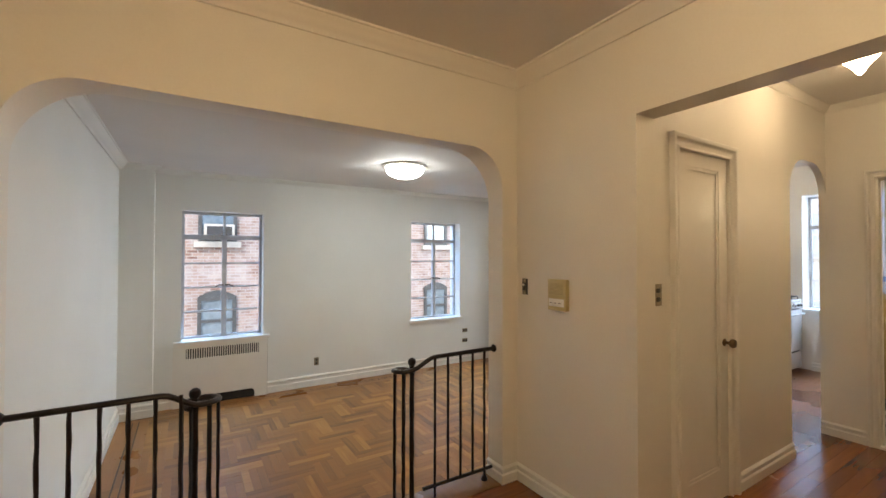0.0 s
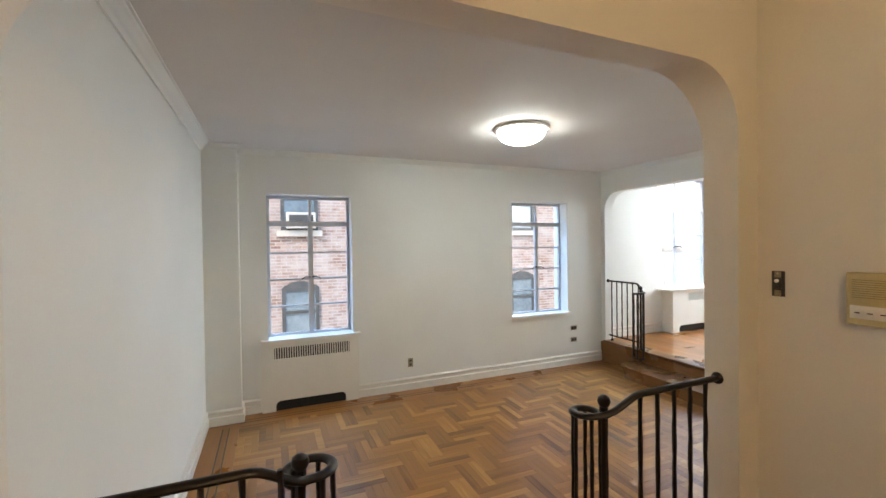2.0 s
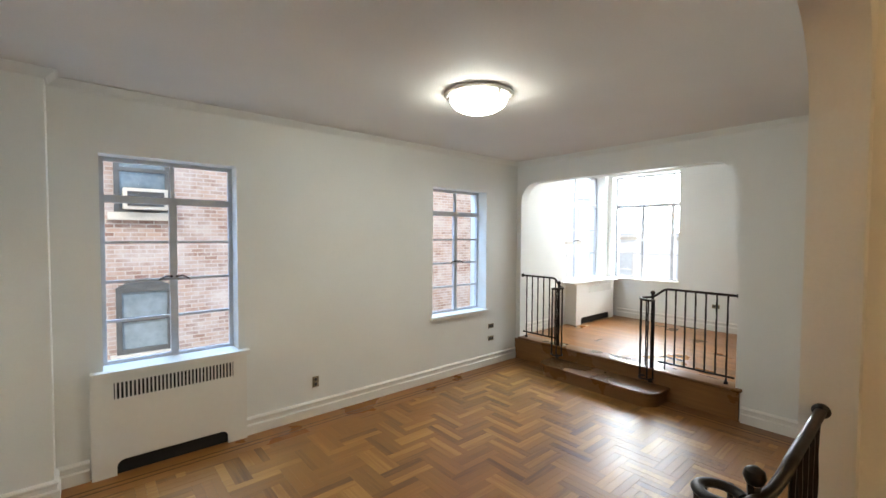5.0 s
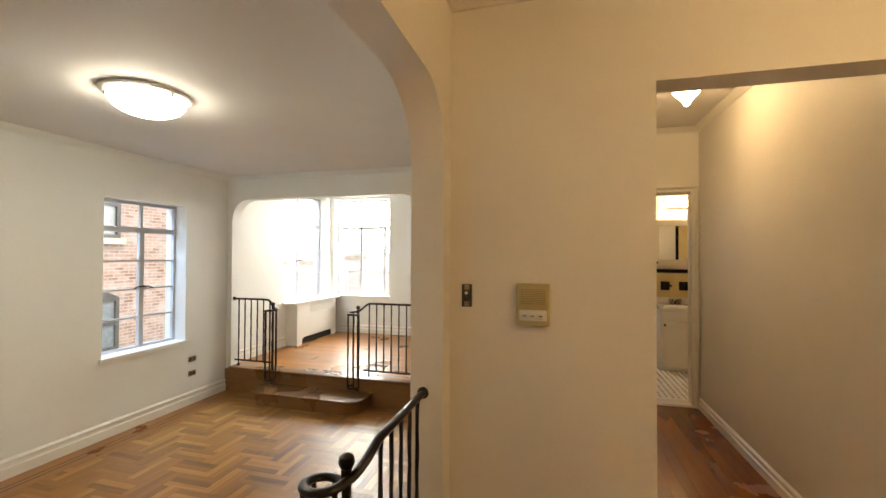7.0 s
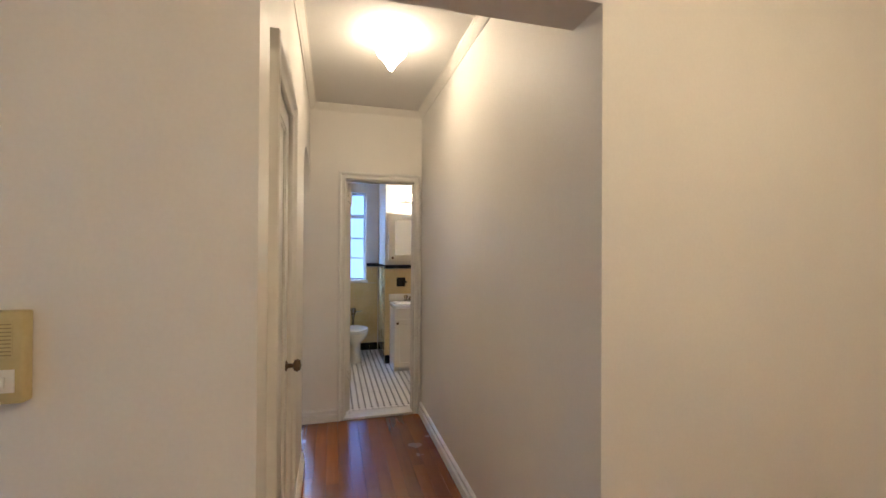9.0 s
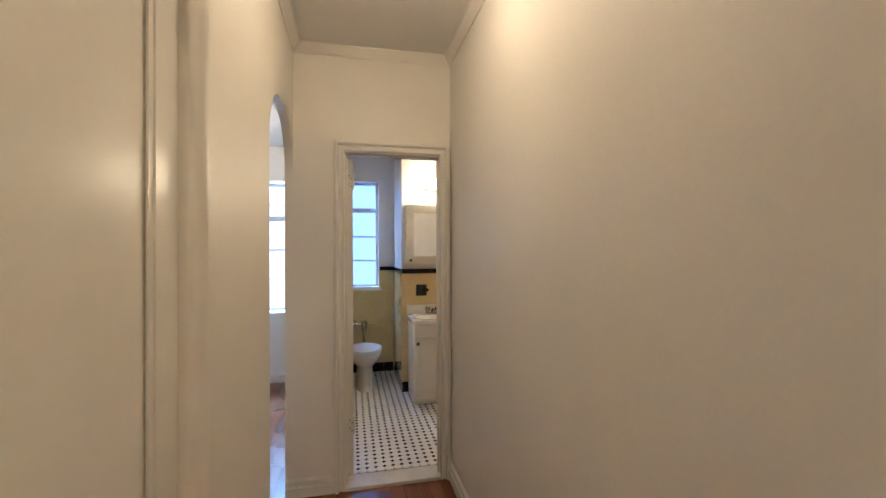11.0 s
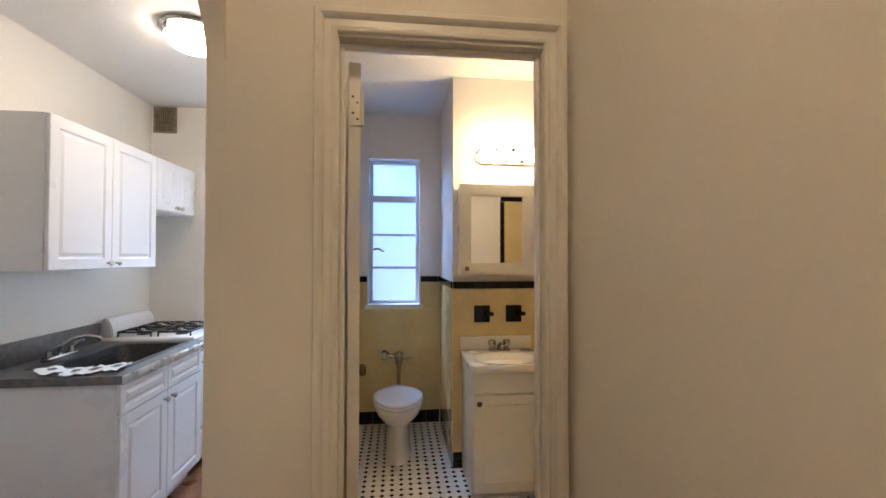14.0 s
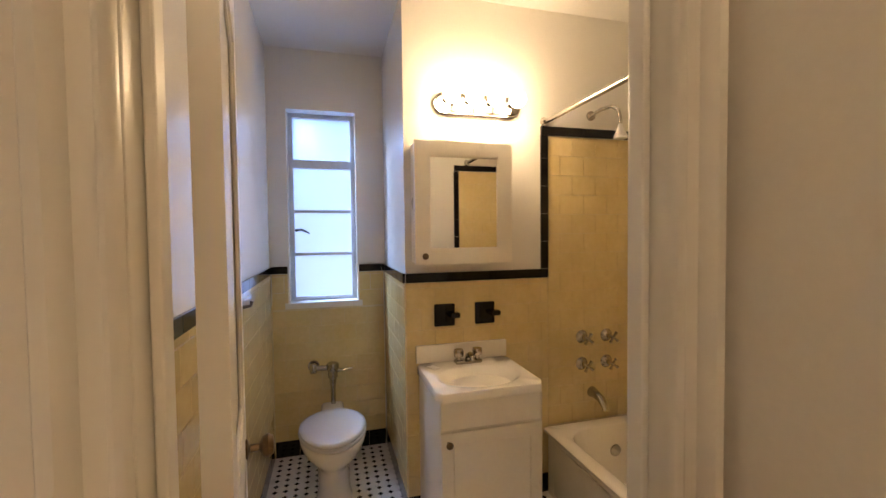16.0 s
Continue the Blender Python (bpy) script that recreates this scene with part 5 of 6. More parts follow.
hold_y = (0.220, -0.002)
for y, lab in zip(hold_y, ("black ceramic tumbler holder set in the tile wall", "black ceramic toothbrush holder set in the tile wall")):
    h = thing("ceramic_holder", (6.18, y, 1.055), lab, "wall holder", "black ceramic holders")
    part("plate", boxes((6.166, y - 0.055, 1.007, 6.1845, y + 0.055, 1.123), bevel=0.006, seg=3), BTILE, h)
    bm = boxes((6.115, y - 0.070, 1.055, 6.167, y - 0.020, 1.082), bevel=0.008, seg=3)
    part("arm", bm, BTILE, h)

tub = thing("bathtub", (5.4, -0.76, 0.0), "white enamelled built-in bathtub", "bathtub")
bm = bmesh.new()
X0, X1, Y0, Y1 = 4.634, 6.172, -1.105, -0.345


def tub_ring(inx0, inx1, iny0, iny1, z, r):
    x0, x1, y0, y1 = X0 + inx0, X1 - inx1, Y0 + iny0, Y1 - iny1
    pts = arc(x1 - r, y1 - r, r, 0, 90, 6) + arc(x0 + r, y1 - r, r, 90, 180, 6) + arc(x0 + r, y0 + r, r, 180, 270, 6) + arc(x1 - r, y0 + r, r, 270, 360, 6)
    return [bm.verts.new((*p, z)) for p in pts]


rings = [tub_ring(0, 0, 0, 0.03, 0.014, 0.004), tub_ring(0, 0, 0, 0.03, 0.36, 0.004), tub_ring(0, 0, 0, 0.004, 0.375, 0.004), tub_ring(0, 0, 0, 0, 0.392, 0.006), tub_ring(0.006, 0.006, 0.006, 0.010, 0.400, 0.010),
         tub_ring(0.06, 0.07, 0.05, 0.065, 0.400, 0.10), tub_ring(0.075, 0.085, 0.06, 0.082, 0.388, 0.12), tub_ring(0.12, 0.12, 0.09, 0.11, 0.20, 0.14), tub_ring(0.18, 0.15, 0.12, 0.14, 0.09, 0.14), tub_ring(0.26, 0.22, 0.18, 0.20, 0.075, 0.14)]
for a, b in zip(rings, rings[1:]):
    for k in range(len(a)):
        bm.faces.new((a[k], a[(k + 1) % len(a)], b[(k + 1) % len(a)], b[k]))
bm.faces.new(rings[-1])
part("shell", bm, PORCELAIN, tub, "", True, 45)

for y, z in ((-0.594, 0.889), (-0.757, 0.887), (-0.594, 0.734), (-0.757, 0.734)):
    tp = thing("shower_tap", (6.17, y, z), "tarnished chrome cross-handle tap on the tiled wall", "tap", "bath taps")
    bm = bmesh.new()
    lathe(bm, [(0.036, 0.0), (0.038, -0.006), (0.026, -0.022), (0.014, -0.028), (0.010, -0.065)], (0, 0, 0), 18, "x")
    for v in bm.verts:
        v.co += Vector((6.1815, y, z))
    part("escutcheon", bm, CHROME, tp)
    bm = bmesh.new()
    for a in (35, 125):
        d = Vector((0, math.cos(radians(a)), math.sin(radians(a)))) * 0.036
        c = Vector((6.112, y, z))
        tube(bm, [c - d, c - d * 0.4, c, c + d * 0.4, c + d], [0.009, 0.006, 0.009, 0.006, 0.009], 8)
    part("cross_handle", bm, CHROME, tp)
sp = thing("tub_spout", (6.17, -0.665, 0.54), "tarnished chrome tub spout", "tap")
bm = bmesh.new()
tube(bm, [(6.1815, -0.665, 0.56), (6.15, -0.665, 0.56), (6.10, -0.668, 0.545), (6.07, -0.67, 0.515), (6.062, -0.67, 0.495)], [0.032, 0.026, 0.022, 0.019, 0.017], 12)
part("spout", bm, CHROME, sp)
sh = thing("shower", (6.18, -0.661, 2.146), "chrome shower arm with a small white head", "shower")
bm = bmesh.new()
lathe(bm, [(0.028, 0.0), (0.026, -0.010), (0.010, -0.014)], (0, 0, 0), 16, "x")
for v in bm.verts:
    v.co += Vector((6.189, -0.661, 2.146))
part("flange", bm, CHROME, sh)
bm = bmesh.new()
tube(bm, [(6.185, -0.661, 2.146), (6.12, -0.68, 2.165), (6.06, -0.70, 2.165), (6.025, -0.715, 2.14), (6.015, -0.72, 2.10), (6.013, -0.722, 2.06)], 0.0095, 10)
part("arm", bm, CHROME, sh)
bm = bmesh.new()
lathe(bm, [(0.012, 2.06), (0.014, 2.045), (0.022, 2.03), (0.036, 1.995), (0.037, 1.985), (0.030, 1.982), (0.004, 1.981)], (6.013, -0.722, 0), 18)
part("shower_head", bm, SEATW, sh, "white plastic shower head")
rod = thing("curtain_rod", (5.4, -0.385, 2.09), "bare metal shower curtain rod", "curtain rod")
bm = bmesh.new()
cyl(bm, (4.634, -0.37, 2.095), (6.186, -0.37, 2.095), 0.0125, 14)
part("tube", bm, CHROME, rod)
for x, d in ((6.189, -1), (4.631, 1)):
    bm = bmesh.new()
    cyl(bm, (x, -0.37, 2.095), (x + d * 0.02, -0.37, 2.095), 0.028, 16, 0.020)
    part("flange", bm, NICKEL, rod)
hook = thing("robe_hook", (5.6, 1.1, 1.18), "dark metal robe hook on the wall", "hook")
bm = bmesh.new()
tube(bm, [(5.95, 1.159, 1.20), (5.95, 1.135, 1.195), (5.95, 1.105, 1.20), (5.95, 1.10, 1.22)], [0.014, 0.008, 0.007, 0.009], 8)
part("hook", bm, BRONZE, hook)
sd = thing("soap_dish", (6.17, -0.95, 0.44), "black ceramic soap dish above the tub rim", "soap dish")
part("plate", boxes((6.150, -1.02, 0.425, 6.1815, -0.91, 0.50), bevel=0.006, seg=3), BTILE, sd)
part("tray", boxes((6.085, -1.015, 0.430, 6.152, -0.915, 0.450), bevel=0.008, seg=3), BTILE, sd)
bm = bmesh.new()
lathe(bm, [(0.034, 0.0), (0.032, -0.006), (0.010, -0.009)], (0, 0, 0), 16, "x")
for v in bm.verts:
    v.co += Vector((6.052, -0.725, 0.27))
part("overflow_plate", bm, CHROME, tub, "chrome overflow plate")
bm = bmesh.new()
lathe(bm, [(0.032, 0.0755), (0.030, 0.079), (0.010, 0.078)], (5.80, -0.725, 0), 16)
part("drain", bm, CHROME, tub, "chrome drain")
part("apron_panel", boxes((4.75, -0.3745, 0.05, 6.10, -0.3715, 0.335), bevel=0.001), PORCELAIN, tub, "flat enamelled apron panel")

# ---- outside ----
ground = tagged(part("ground", boxes((-300, -300, -9.2, 300, 300, -9.0)), STONE), "paved courtyard ground far below", "ground", "", "structure")


def far_window(b, axis, u, z, w, h, plane, side, arched, frame_mat=None, pane_mat=None):
    """A sash window let into a facade: reveal, frame, pane, sill."""
    def P(a, v, c):
        return (a, plane + side * v, c) if axis == "y" else (plane + side * v, a, c)

    def slab(bm, a0, a1, c0, c1, d0, d1):
        p, q = P(a0, d0, c0), P(a1, d1, c1)
        box(bm, min(p[0], q[0]), min(p[1], q[1]), c0, max(p[0], q[0]), max(p[1], q[1]), c1)
    bm = bmesh.new()
    f = 0.07
    for s in ((u, u + f, z, z + h), (u + w - f, u + w, z, z + h), (u + f, u + w - f, z, z + f), (u + f, u + w - f, z + h - f, z + h), (u + f, u + w - f, z + h * 0.48, z + h * 0.48 + 0.06)):
        slab(bm, *s, 0.01, 0.07)
    win = part("window", bm, frame_mat or DARKFRAME, b, "sash window", False)
    bm = bmesh.new()
    slab(bm, u + f, u + w - f, z + f, z + h - f, 0.02, 0.03)
    part("pane", bm, pane_mat or DULLGLASS, win, "", False)
    bm = bmesh.new()
    slab(bm, u + f + w * 0.2, u + w - f, z + h * 0.42, z + h - f, 0.012, 0.0195)
    part("curtain", bm, CURTAIN, win, "pale half-drawn curtain", False)
    bm = bmesh.new()
    slab(bm, u - 0.08, u + w + 0.08, z - 0.12, z, 0.0, 0.12)
    part("sill", bm, STONE, win, "", False)
    if arched:
        bm = bmesh.new()
        pts = [(u, z + h)] + [(u + w * k / 10, z + h + 0.13 * math.sin(math.pi * k / 10)) for k in range(1, 10)] + [(u + w, z + h)]
        a, c = sorted((plane + side * 0.012, plane + side * 0.06))
        prism(bm, pts, axis, a, c)
        part("arch_head", bm, DARKFRAME, win, "dark arched head", False)
        for k in range(11):
            t = math.pi * (k / 10)
            cx, cz = u + w * k / 10, z + h + 0.13 * math.sin(math.pi * k / 10)
            bm = bmesh.new()
            slab(bm, cx - 0.035, cx + 0.035, cz + 0.005, cz + 0.21, 0.0, 0.025)
            part("arch_brick", bm, BRICK, win, "", False)


b1 = thing("brick_building", (2.5, 10.5, -9.0), "weathered red brick apartment building across the courtyard", "building")
part("wall", boxes((-9, 10.0, -9.0, 8.6, 16, 5.0)), BRICK, b1, "", False)
part("cornice", boxes((-9.1, 9.8, 5.0, 8.7, 16.1, 5.4)), STONE, b1, "", False)
for z in (-3.15, -0.42, 2.31):
    arched = z < 2
    for x in (-4.6, 0.20, 5.55):
        far_window(b1, "y", x, (z if arched else z - 0.55), 0.72, 1.02 if arched else 1.30, 10.0, -1, arched)
ac = thing("air_conditioner", (0.55, 9.9, 1.8), "white window air conditioner in the brick facade", "air conditioner")
part("casing", boxes((0.30, 9.74, 1.80, 0.86, 9.925, 2.12), bevel=0.015), STONE, ac)
part("grille", boxes((0.35, 9.730, 1.85, 0.81, 9.741, 2.07)), DARKP, ac, "grey louvred grille", False)

# far houses beyond the dining windows, overexposure painted into their bleached materials
b2 = thing("washed_out_building", (18, 5, -9.0), "apartment house beyond the dining windows, glare put into its pale colours", "building")
part("wall", boxes((17, -12, -9.0, 24, 16, 3.1)), WASHED_OUT, b2, "", False)
part("parapet", boxes((16.9, -12.1, 3.1, 24.1, 16.1, 3.4)), WASHED_OUT, b2, "", False)
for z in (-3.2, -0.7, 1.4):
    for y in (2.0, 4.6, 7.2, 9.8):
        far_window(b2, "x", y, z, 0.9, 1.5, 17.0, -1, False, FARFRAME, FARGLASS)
b3 = thing("washed_out_building", (12, 14, -9.0), "apartment house at the far side of the court, glare put into its pale colours", "building")
part("wall", boxes((10.4, 11.5, -9.0, 16.6, 16.4, 2.9)), WASHED_OUT, b3, "", False)
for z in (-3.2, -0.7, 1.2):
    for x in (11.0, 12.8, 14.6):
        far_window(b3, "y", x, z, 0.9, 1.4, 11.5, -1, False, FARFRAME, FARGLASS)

# ---- wall tiles ----
TW, TH, GAP = 0.152, 0.108, 0.0018


def tile_mesh(w, h, mat, t=0.003):
    bm = bmesh.new()
    e = 0.001
    lo = [bm.verts.new(p) for p in ((0, 0, 0), (w, 0, 0), (w, 0, h), (0, 0, h))]
    mid = [bm.verts.new(p) for p in ((0, -t + e, 0), (w, -t + e, 0), (w, -t + e, h), (0, -t + e, h))]
    hi = [bm.verts.new(p) for p in ((e, -t, e), (w - e, -t, e), (w - e, -t, h - e), (e, -t, h - e))]
    for a, b in ((lo, mid), (mid, hi)):
        for k in range(4):
            bm.faces.new((a[k], a[(k + 1) % 4], b[(k + 1) % 4], b[k]))
    bm.faces.new(hi)
    bm.faces.new(lo[::-1])
    return mesh_of(bm, mat)


mesh_store = {}


def tile(name, w, h, mat, m, parent, t=0.003):
    key = (round(w, 4), round(h, 4), mat.name, t)
    if key not in mesh_store:
        mesh_store[key] = tile_mesh(w, h, mat, t)
    ob = new(name, mesh_store[key])
    ob.parent = parent
    ob.matrix_basis = m
    return ob


def tile_field(field, origin, turn, length, z0, z1, mat=None, base=True):
    """Rows of tiles on a wall; local x runs along the wall, -y is out of it."""
    m0 = Matrix.Translation(origin) @ Matrix.Rotation(radians(turn), 4, "Z")
    z = z0
    row = 0
    while z < z1 - 0.012:
        h = min(TH, z1 - z) - GAP
        x = -(TW / 2 if row % 2 else 0.0)
        while x < length - 0.008:
            a, b = max(x, 0), min(x + TW, length)
            if b - a > 0.012:
                black = base and row == 0
                m = m0 @ pose(a + GAP / 2, 0, z, random.uniform(-0.12, 0.12), 0, random.uniform(-0.12, 0.12))
                tile("tile", b - a - GAP, h, BTILE if black else YTILE, m, field)
            x += TW
        z += TH
        row += 1


def border(field, origin, turn, length, z, h=0.05):
    m0 = Matrix.Translation(origin) @ Matrix.Rotation(radians(turn), 4, "Z")
    x = 0.0
    while x < length - 0.01:
        w = min(TW, length - x)
        tile("border_tile", w - GAP, h - GAP, BTILE, m0 @ pose(x + GAP / 2, 0, z, 0, 0, 0), field, 0.012)
        x += TW


def tiled(name, bed, label):
    f = structure(name, boxes(bed), GROUT, label, "tiling")
    return f


B = 0.003
t1 = tiled("tiling_vanity", (6.19 - B, -0.383, 0.02, 6.1898, 0.42, 1.236), "cream yellow glazed wall tiles with a black border")
tile_field(t1, (6.19 - B, 0.42, 0.02), -90, 0.803, 0, 1.216)
border(t1, (6.19 - B, 0.42, 1.238), -90, 0.803, 0)
t2 = tiled("tiling_tub_end", (6.19 - B, -1.12, 0.02, 6.1898, -0.3835, 2.02), "cream yellow tiles above the bathtub with a black border")
tile_field(t2, (6.19 - B, -0.384, 0.40), -90, 0.736, 0, 1.62, base=False)
border(t2, (6.19 - B, -0.341, 2.022), -90, 0.779, 0)
m0 = Matrix.Translation((6.19 - B, -0.340, 1.29)) @ Matrix.Rotation(radians(-90), 4, "Z")
for k in range(6):
    w = min(TW, 0.734 - TW * k)
    if w > 0.02:
        tile("border_tile", 0.043, w - GAP, BTILE, m0 @ pose(0, 0, TW * k - 0.002, 0, 0, 0), t2, 0.012)
t3 = tiled("tiling_alcove_south", (6.1905, 0.42, 0.02, 6.999, 0.42 + B, 1.236), "cream tiles on the side of the toilet alcove")
tile_field(t3, (6.999, 0.42 + B, 0.02), 180, 0.809, 0, 1.216)
border(t3, (6.999, 0.42 + B, 1.238), 180, 0.814, 0)
t4 = tiled("tiling_alcove_end", (7.0 - B, 0.4305, 0.02, 6.9998, 1.1645, 1.028), "cream tiles below the frosted window")
tile_field(t4, (7.0 - B, 1.155, 0.02), -90, 0.723, 0, 0.982)
for y1, y0 in ((1.155, 1.055), (0.597, 0.432)):
    tile_field(t4, (7.0 - B, y1, 1.004), -90, y1 - y0, 0, 0.232, base=False)
    border(t4, (7.0 - B, y1, 1.238), -90, y1 - y0, 0)
t5 = tiled("tiling_north", (4.68, 1.165 - B, 0.02, 6.996, 1.1648, 1.236), "cream tiles on the long bathroom wall")
tile_field(t5, (4.68, 1.165 - B, 0.02), 0, 2.310, 0, 1.216)
border(t5, (4.68, 1.165 - B, 1.238), 0, 2.310, 0)
t6 = tiled("tiling_tub_west", (4.6305, -1.12, 0.40, 4.63 + B, -0.29, 2.02), "cream tiles at the foot of the bathtub")
tile_field(t6, (4.63 + B, -1.11, 0.40), 90, 0.82, 0, 1.62, base=False)
border(t6, (4.63 + B, -1.11, 2.022), 90, 0.86, 0)
m0 = Matrix.Translation((4.63 + B, -0.288, 0.40)) @ Matrix.Rotation(radians(90), 4, "Z")
for k in range(11):
    w = min(TW, 1.62 - TW * k)
    if w > 0.02:
        tile("border_tile", 0.043, w - GAP, BTILE, m0 @ pose(0, 0, TW * k, 0, 0, 0), t6, 0.012)
t7 = tiled("tiling_tub_side", (4.64, -1.1198, 0.40, 6.18, -1.12 + B, 2.02), "cream tiles along the bathtub")
tile_field(t7, (6.18, -1.12 + B, 0.40), 180, 1.54, 0, 1.62, base=False)
border(t7, (6.18, -1.12 + B, 2.022), 180, 1.54, 0)


# ---- floor pieces ----
def slab_mesh(w, d, t, mat, e=0.0004):
    bm = bmesh.new()
    lo = [bm.verts.new((x, y, -t)) for x, y in ((0, 0), (w, 0), (w, d), (0, d))]
    mid = [bm.verts.new((x, y, -e)) for x, y in ((0, 0), (w, 0), (w, d), (0, d))]
    hi = [bm.verts.new((x, y, 0)) for x, y in ((e, e), (w - e, e), (w - e, d - e), (e, d - e))]
    for a, b in ((lo, mid), (mid, hi)):
        for k in range(4):
            bm.faces.new((a[k], a[(k + 1) % 4], b[(k + 1) % 4], b[k]))
    bm.faces.new(hi)
    return mesh_of(bm, mat)


def plank(name, x0, y0, x1, y1, z, mat, parent):
    """One board, always built along local x so that its grain follows its length."""
    along_y = (y1 - y0) > (x1 - x0)
    l, w = ((y1 - y0), (x1 - x0)) if along_y else ((x1 - x0), (y1 - y0))
    g = 0.0004
    key = ("plank", round(l, 5), round(w, 5), mat.name)
    if key not in mesh_store:
        mesh_store[key] = slab_mesh(l - 2 * g, w - 2 * g, 0.005, mat)
    ob = new(name, mesh_store[key])
    ob.parent = parent
    z += random.uniform(-0.00015, 0.00015)
    ob.matrix_basis = (Matrix.Translation((x1 - g, y0 + g, z)) @ Matrix.Rotation(radians(90), 4, "Z")) if along_y else Matrix.Translation((x0 + g, y0 + g, z))
    return ob


def boards(parent, x0, x1, y0, y1, z, width, mat, along="x", lengths=(0.7, 1.7)):
    n = max(1, round(((y1 - y0) if along == "x" else (x1 - x0)) / width))
    w = ((y1 - y0) if along == "x" else (x1 - x0)) / n
    a0, a1 = (x0, x1) if along == "x" else (y0, y1)
    for i in range(n):
        at = a0
        first = True
        while at < a1 - 0.01:
            l = round(random.uniform(*lengths) * (random.uniform(0.3, 1) if first else 1), 1)
            first = False
            end = min(at + max(l, 0.3), a1)
            if a1 - end < 0.25:
                end = a1
            if along == "x":
                plank("board", at, y0 + i * w, end, y0 + (i + 1) * w, z, mat, parent)
            else:
                plank("board", x0 + i * w, at, x0 + (i + 1) * w, end, z, mat, parent)
            at = end


get = bpy.data.objects
foyer, hallway, living, dining, kitchen, bath = get["floor_foyer"], get["floor_hall"], get["floor_living"], get["floor_dining"], get["floor_kitchen"], get["floor_bath"]
boards(hallway, 2.045, 4.529, YHS, YHN, 0, 0.083, HALLWOOD, lengths=(1.3, 2.5))
boards(foyer, XI + 0.0, 2.045, 0.321, 1.243, 0, 0.083, HALLWOOD, lengths=(0.155, 0.155))
boards(hallway, 3.81, 4.546, YHN, 1.315, 0, 0.048, HALLWOOD)
boards(foyer, -1.30, XI, -1.60, 2.094, 0, 0.13, HALLWOOD, lengths=(1.4, 2.6))
boards(kitchen, 3.30, 4.70, 1.316, YF, 0, 0.075, KWOOD, lengths=(1.4, 2.6))
boards(kitchen, 4.70, 6.90, 1.316, 2.755, 0, 0.075, KWOOD, lengths=(1.4, 2.6))
boards(dining, 4.722, XD, 2.95, YN, 0, 0.083, HONEY, along="y", lengths=(1.0, 2.2))

# border boards and dark inlay round the herringbone
FB = 0.30
for x0, x1, y0, y1, mat in ((XW, XE, YN - 0.15, YN, HONEY), (XW, XE, YN - 0.162, YN - 0.15, DARKOAK), (XW, XE, YN - 0.205, YN - 0.162, HONEY), (XW, XE, YN - 0.217, YN - 0.205, DARKOAK), (XW, XE, YN - FB, YN - 0.217, HONEY),
                            (XW, XE, YL + 0.217, YL + FB, HONEY), (XW, XE, YL + 0.205, YL + 0.217, DARKOAK), (XW, XE, YL + 0.162, YL + 0.205, HONEY), (XW, XE, YL + 0.15, YL + 0.162, DARKOAK), (XW, XE, YL, YL + 0.15, HONEY)):
    n = 3
    for k in range(n):
        plank("border_board", x0 + (x1 - x0) * k / n, y0, x0 + (x1 - x0) * (k + 1) / n, y1, ZL, mat, living)
for x0, x1, mat in ((XW, XW + 0.15, HONEY), (XW + 0.15, XW + 0.162, DARKOAK), (XW + 0.162, XW + 0.205, HONEY), (XW + 0.205, XW + 0.217, DARKOAK), (XW + 0.217, XW + FB, HONEY),
                    (XE - FB, XE - 0.217, HONEY), (XE - 0.217, XE - 0.205, DARKOAK), (XE - 0.205, XE - 0.162, HONEY), (XE - 0.162, XE - 0.15, DARKOAK), (XE - 0.15, XE, HONEY)):
    for k in range(2):
        ya, yb = YL + FB, YN - FB
        plank("border_board", x0, ya + (yb - ya) * k / 2, x1, ya + (yb - ya) * (k + 1) / 2, ZL, mat, living)

PW, NP, STRIPS = 0.180, 2, 3
fx0, fx1, fy0, fy1 = XW + FB, XE - FB, YL + FB, YN - FB
found = {}
for i in range(int((fx1 - fx0) / PW) + 2):
    for j in range(int((fy1 - fy0) / PW) + 2):
        d = (i - j) % (2 * NP)
        if d < NP:
            found[("h", i - d, j)] = (i - d, j, i - d + NP, j + 1)
        else:
            e = 2 * NP - 1 - d
            found[("v", i, j - e)] = (i, j - e, i + 1, j - e + NP)
pieces = []
for c in found.values():
    x0, y0, x1, y1 = (fx0 + c[0] * PW, fy0 + c[1] * PW, fx0 + c[2] * PW, fy0 + c[3] * PW)
    x0, x1, y0, y1 = max(x0, fx0), min(x1, fx1), max(y0, fy0), min(y1, fy1)
    if x1 - x0 > 0.01 and y1 - y0 > 0.01:
        for k in range(STRIPS):
            a, b = k / STRIPS, (k + 1) / STRIPS
            if c[2] - c[0] > c[3] - c[1]:
                pieces.append((x0, y0 + (y1 - y0) * a, x1, y0 + (y1 - y0) * b))
            else:
                pieces.append((x0 + (x1 - x0) * a, y0, x0 + (x1 - x0) * b, y1))
pieces.sort(key=lambda p: (p[0] - 1.7) ** 2 + (p[1] - 4.2) ** 2)
for p in pieces[:300]:
    plank("parquet_block", *p, ZL, OAK, living)
verts, faces = [], []
for x0, y0, x1, y1 in pieces[300:]:
    g, e, o = 0.0004, 0.0004, len(verts)
    z = ZL + random.uniform(-0.0004, 0.0004)
    for grow, h in ((g, -0.005), (g, -e), (g + e, 0)):
        verts += [(x0 + grow, y0 + grow, z + h), (x1 - grow, y0 + grow, z + h), (x1 - grow, y1 - grow, z + h), (x0 + grow, y1 - grow, z + h)]
    for a in (0, 4):
        for k in range(4):
            faces.append((o + a + k, o + a + (k + 1) % 4, o + a + 4 + (k + 1) % 4, o + a + 4 + k))
    faces.append((o + 8, o + 9, o + 10, o + 11))
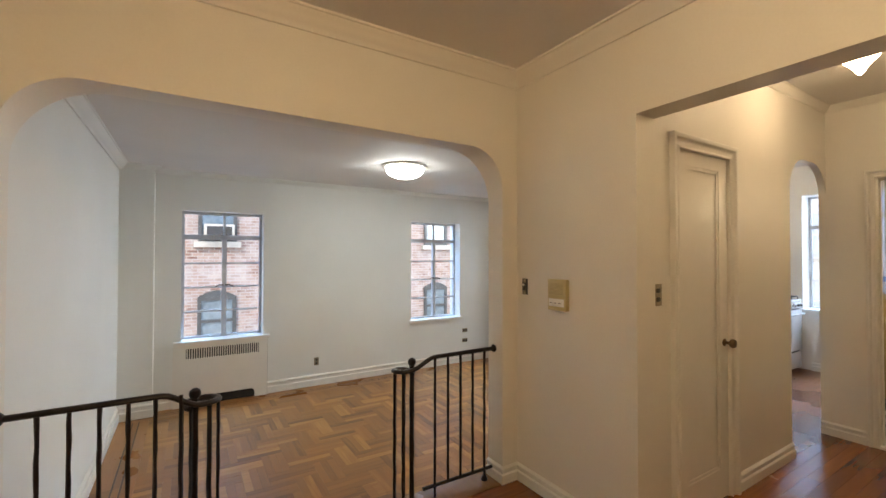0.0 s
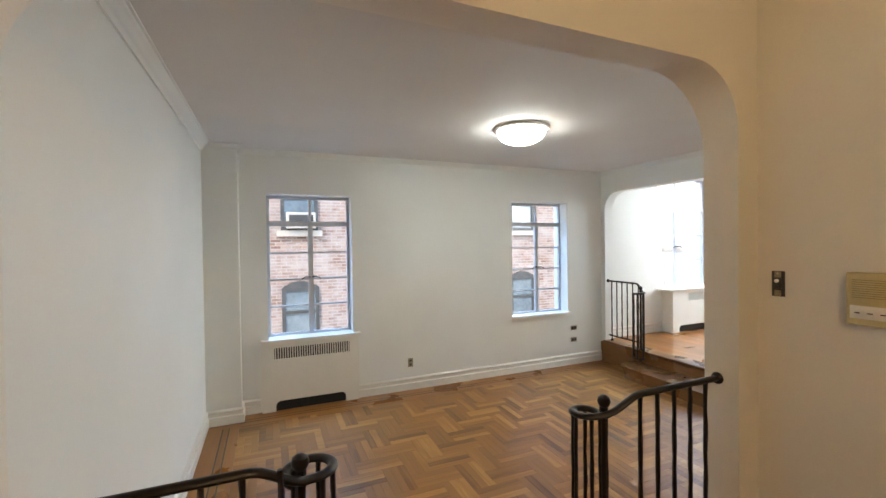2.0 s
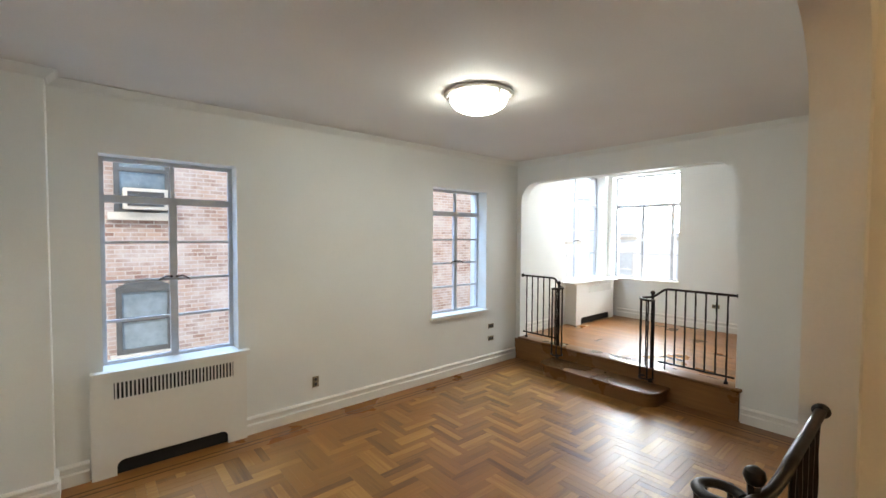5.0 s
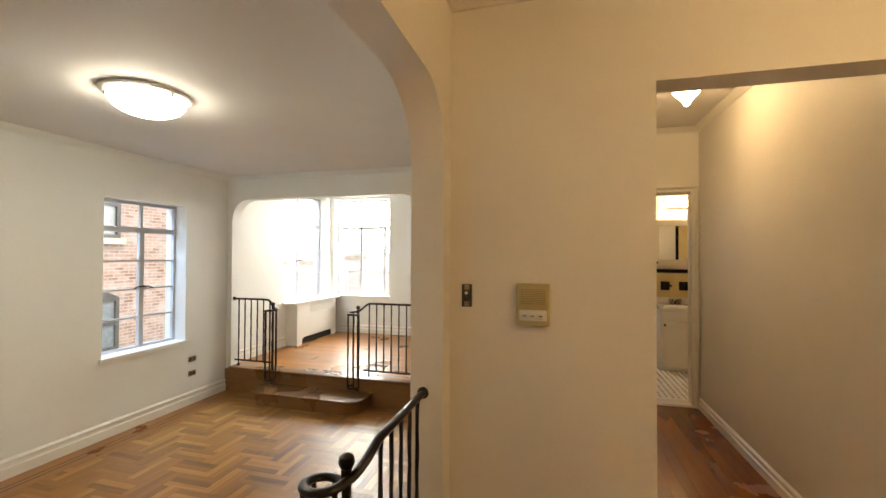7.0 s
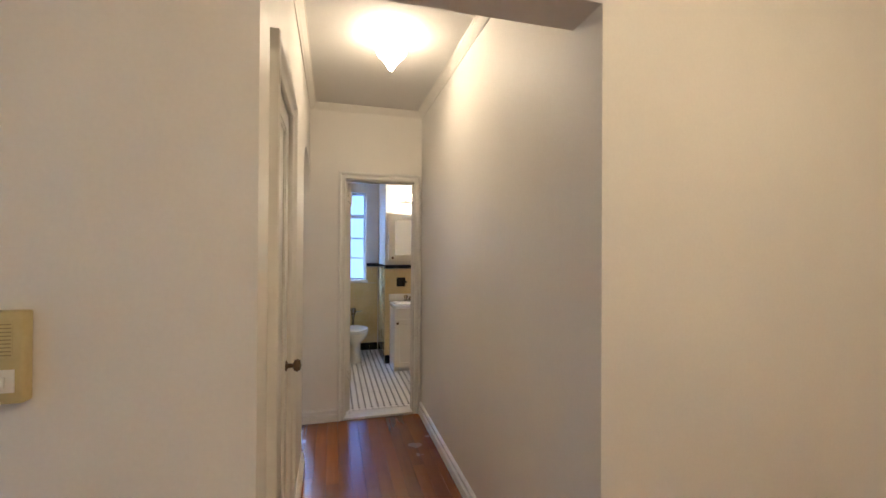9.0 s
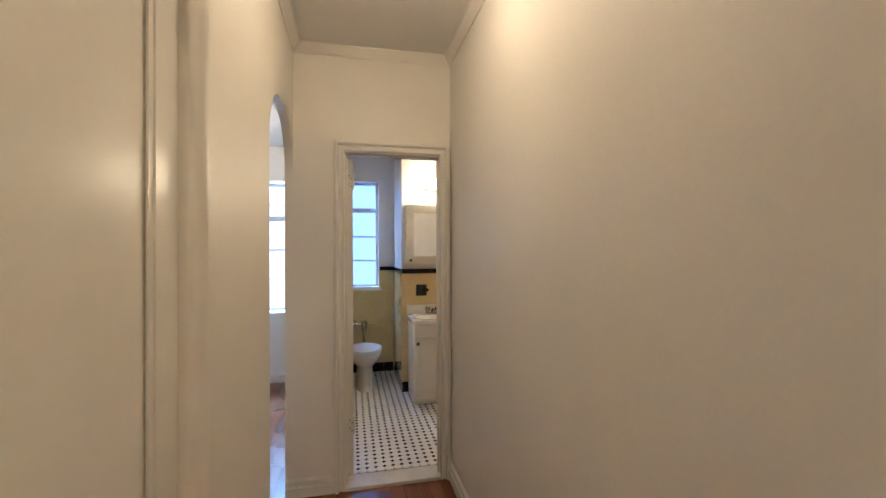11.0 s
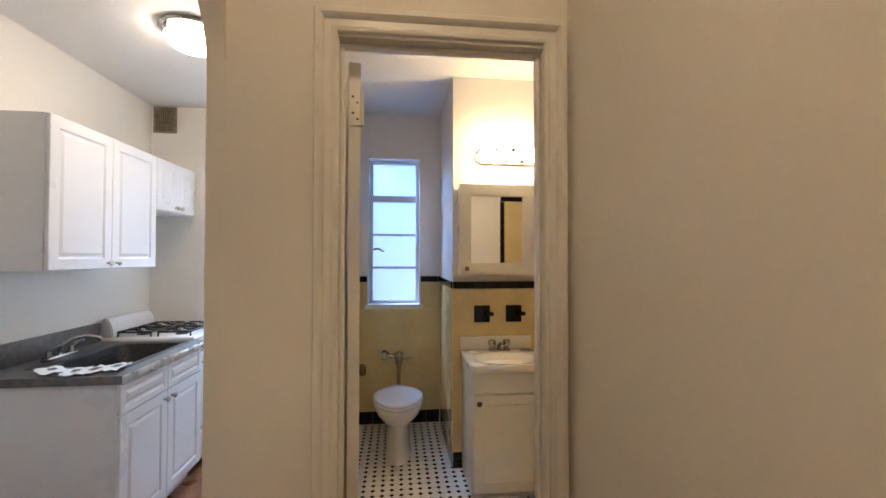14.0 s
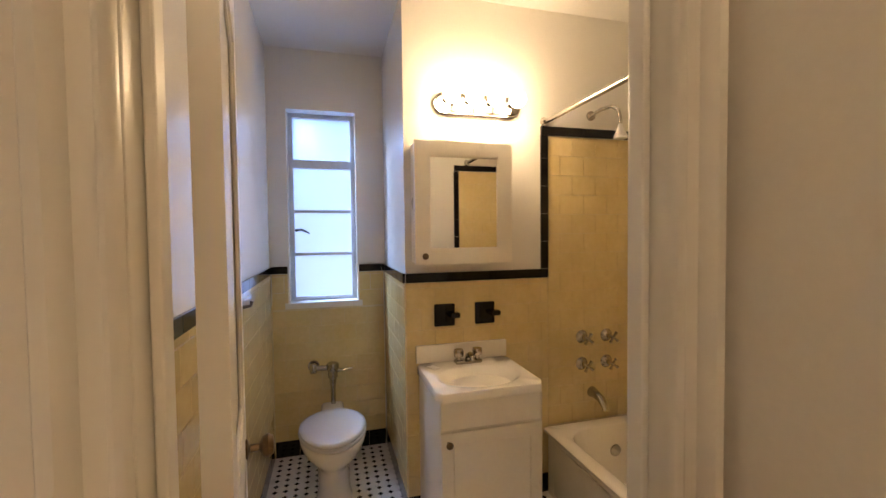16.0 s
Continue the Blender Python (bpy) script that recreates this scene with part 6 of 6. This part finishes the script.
me = bpy.data.meshes.new("mesh")
me.from_pydata(verts, [], faces)
me.materials.append(OAKREST)
rest = tagged(new("parquet_rest", me), "", "", "", "stuff")
rest.parent = living

# octagon and dot mosaic
PT = 0.058


def flat_tile(points, mat, t=0.006):
    bm = bmesh.new()
    lo = [bm.verts.new((x, y, -t)) for x, y in points]
    hi = [bm.verts.new((x, y, 0)) for x, y in points]
    n = len(points)
    for k in range(n):
        bm.faces.new((lo[k], lo[(k + 1) % n], hi[(k + 1) % n], hi[k]))
    bm.faces.new(hi)
    return mesh_of(bm, mat)


c_, h_ = 0.0155, PT / 2 - 0.0008
octagon = flat_tile([(h_, -h_ + c_), (h_, h_ - c_), (h_ - c_, h_), (-h_ + c_, h_), (-h_, h_ - c_), (-h_, -h_ + c_), (-h_ + c_, -h_), (h_ - c_, -h_)], WMOSAIC)
dot = flat_tile([(c_ - 0.001, 0), (0, c_ - 0.001), (-c_ + 0.001, 0), (0, -c_ + 0.001)], BTILE)
spots = []
nx, ny = int((6.995 - 4.69) / PT), int((1.155 + 0.39) / PT)
for i in range(nx + 1):
    for j in range(ny + 1):
        x, y = 4.69 + PT * (i + 0.5), -0.39 + PT * (j + 0.5)
        if y > 1.15 or x > 6.99 or (x > 6.185 and y < 0.43):
            continue
        spots.append((x, y))
spots.sort(key=lambda s: abs(s[1] - 0.75) * 1.3 + abs(s[0] - 5.5))
for k, (nm, data, off) in enumerate((("octagon_tile", octagon, 0.0), ("dot_tile", dot, PT / 2))):
    near, far = spots[:300], spots[300:]
    for x, y in near:
        ob = new(nm, data)
        ob.parent = bath
        ob.location = (x + off, y + off, 0.020 + random.uniform(-0.0003, 0.0003))
    vs, fs = [], []
    base_v = [tuple(v.co) for v in data.vertices]
    base_f = [tuple(p.vertices) for p in data.polygons]
    for x, y in far:
        o = len(vs)
        vs += [(a + x + off, b + y + off, c + 0.020) for a, b, c in base_v]
        fs += [tuple(v + o for v in f) for f in base_f]
    me = bpy.data.meshes.new("mesh")
    me.from_pydata(vs, [], fs)
    me.materials.append(data.materials[0])
    r = tagged(new(nm + "_rest", me), "", "", "", "stuff")
    r.parent = bath
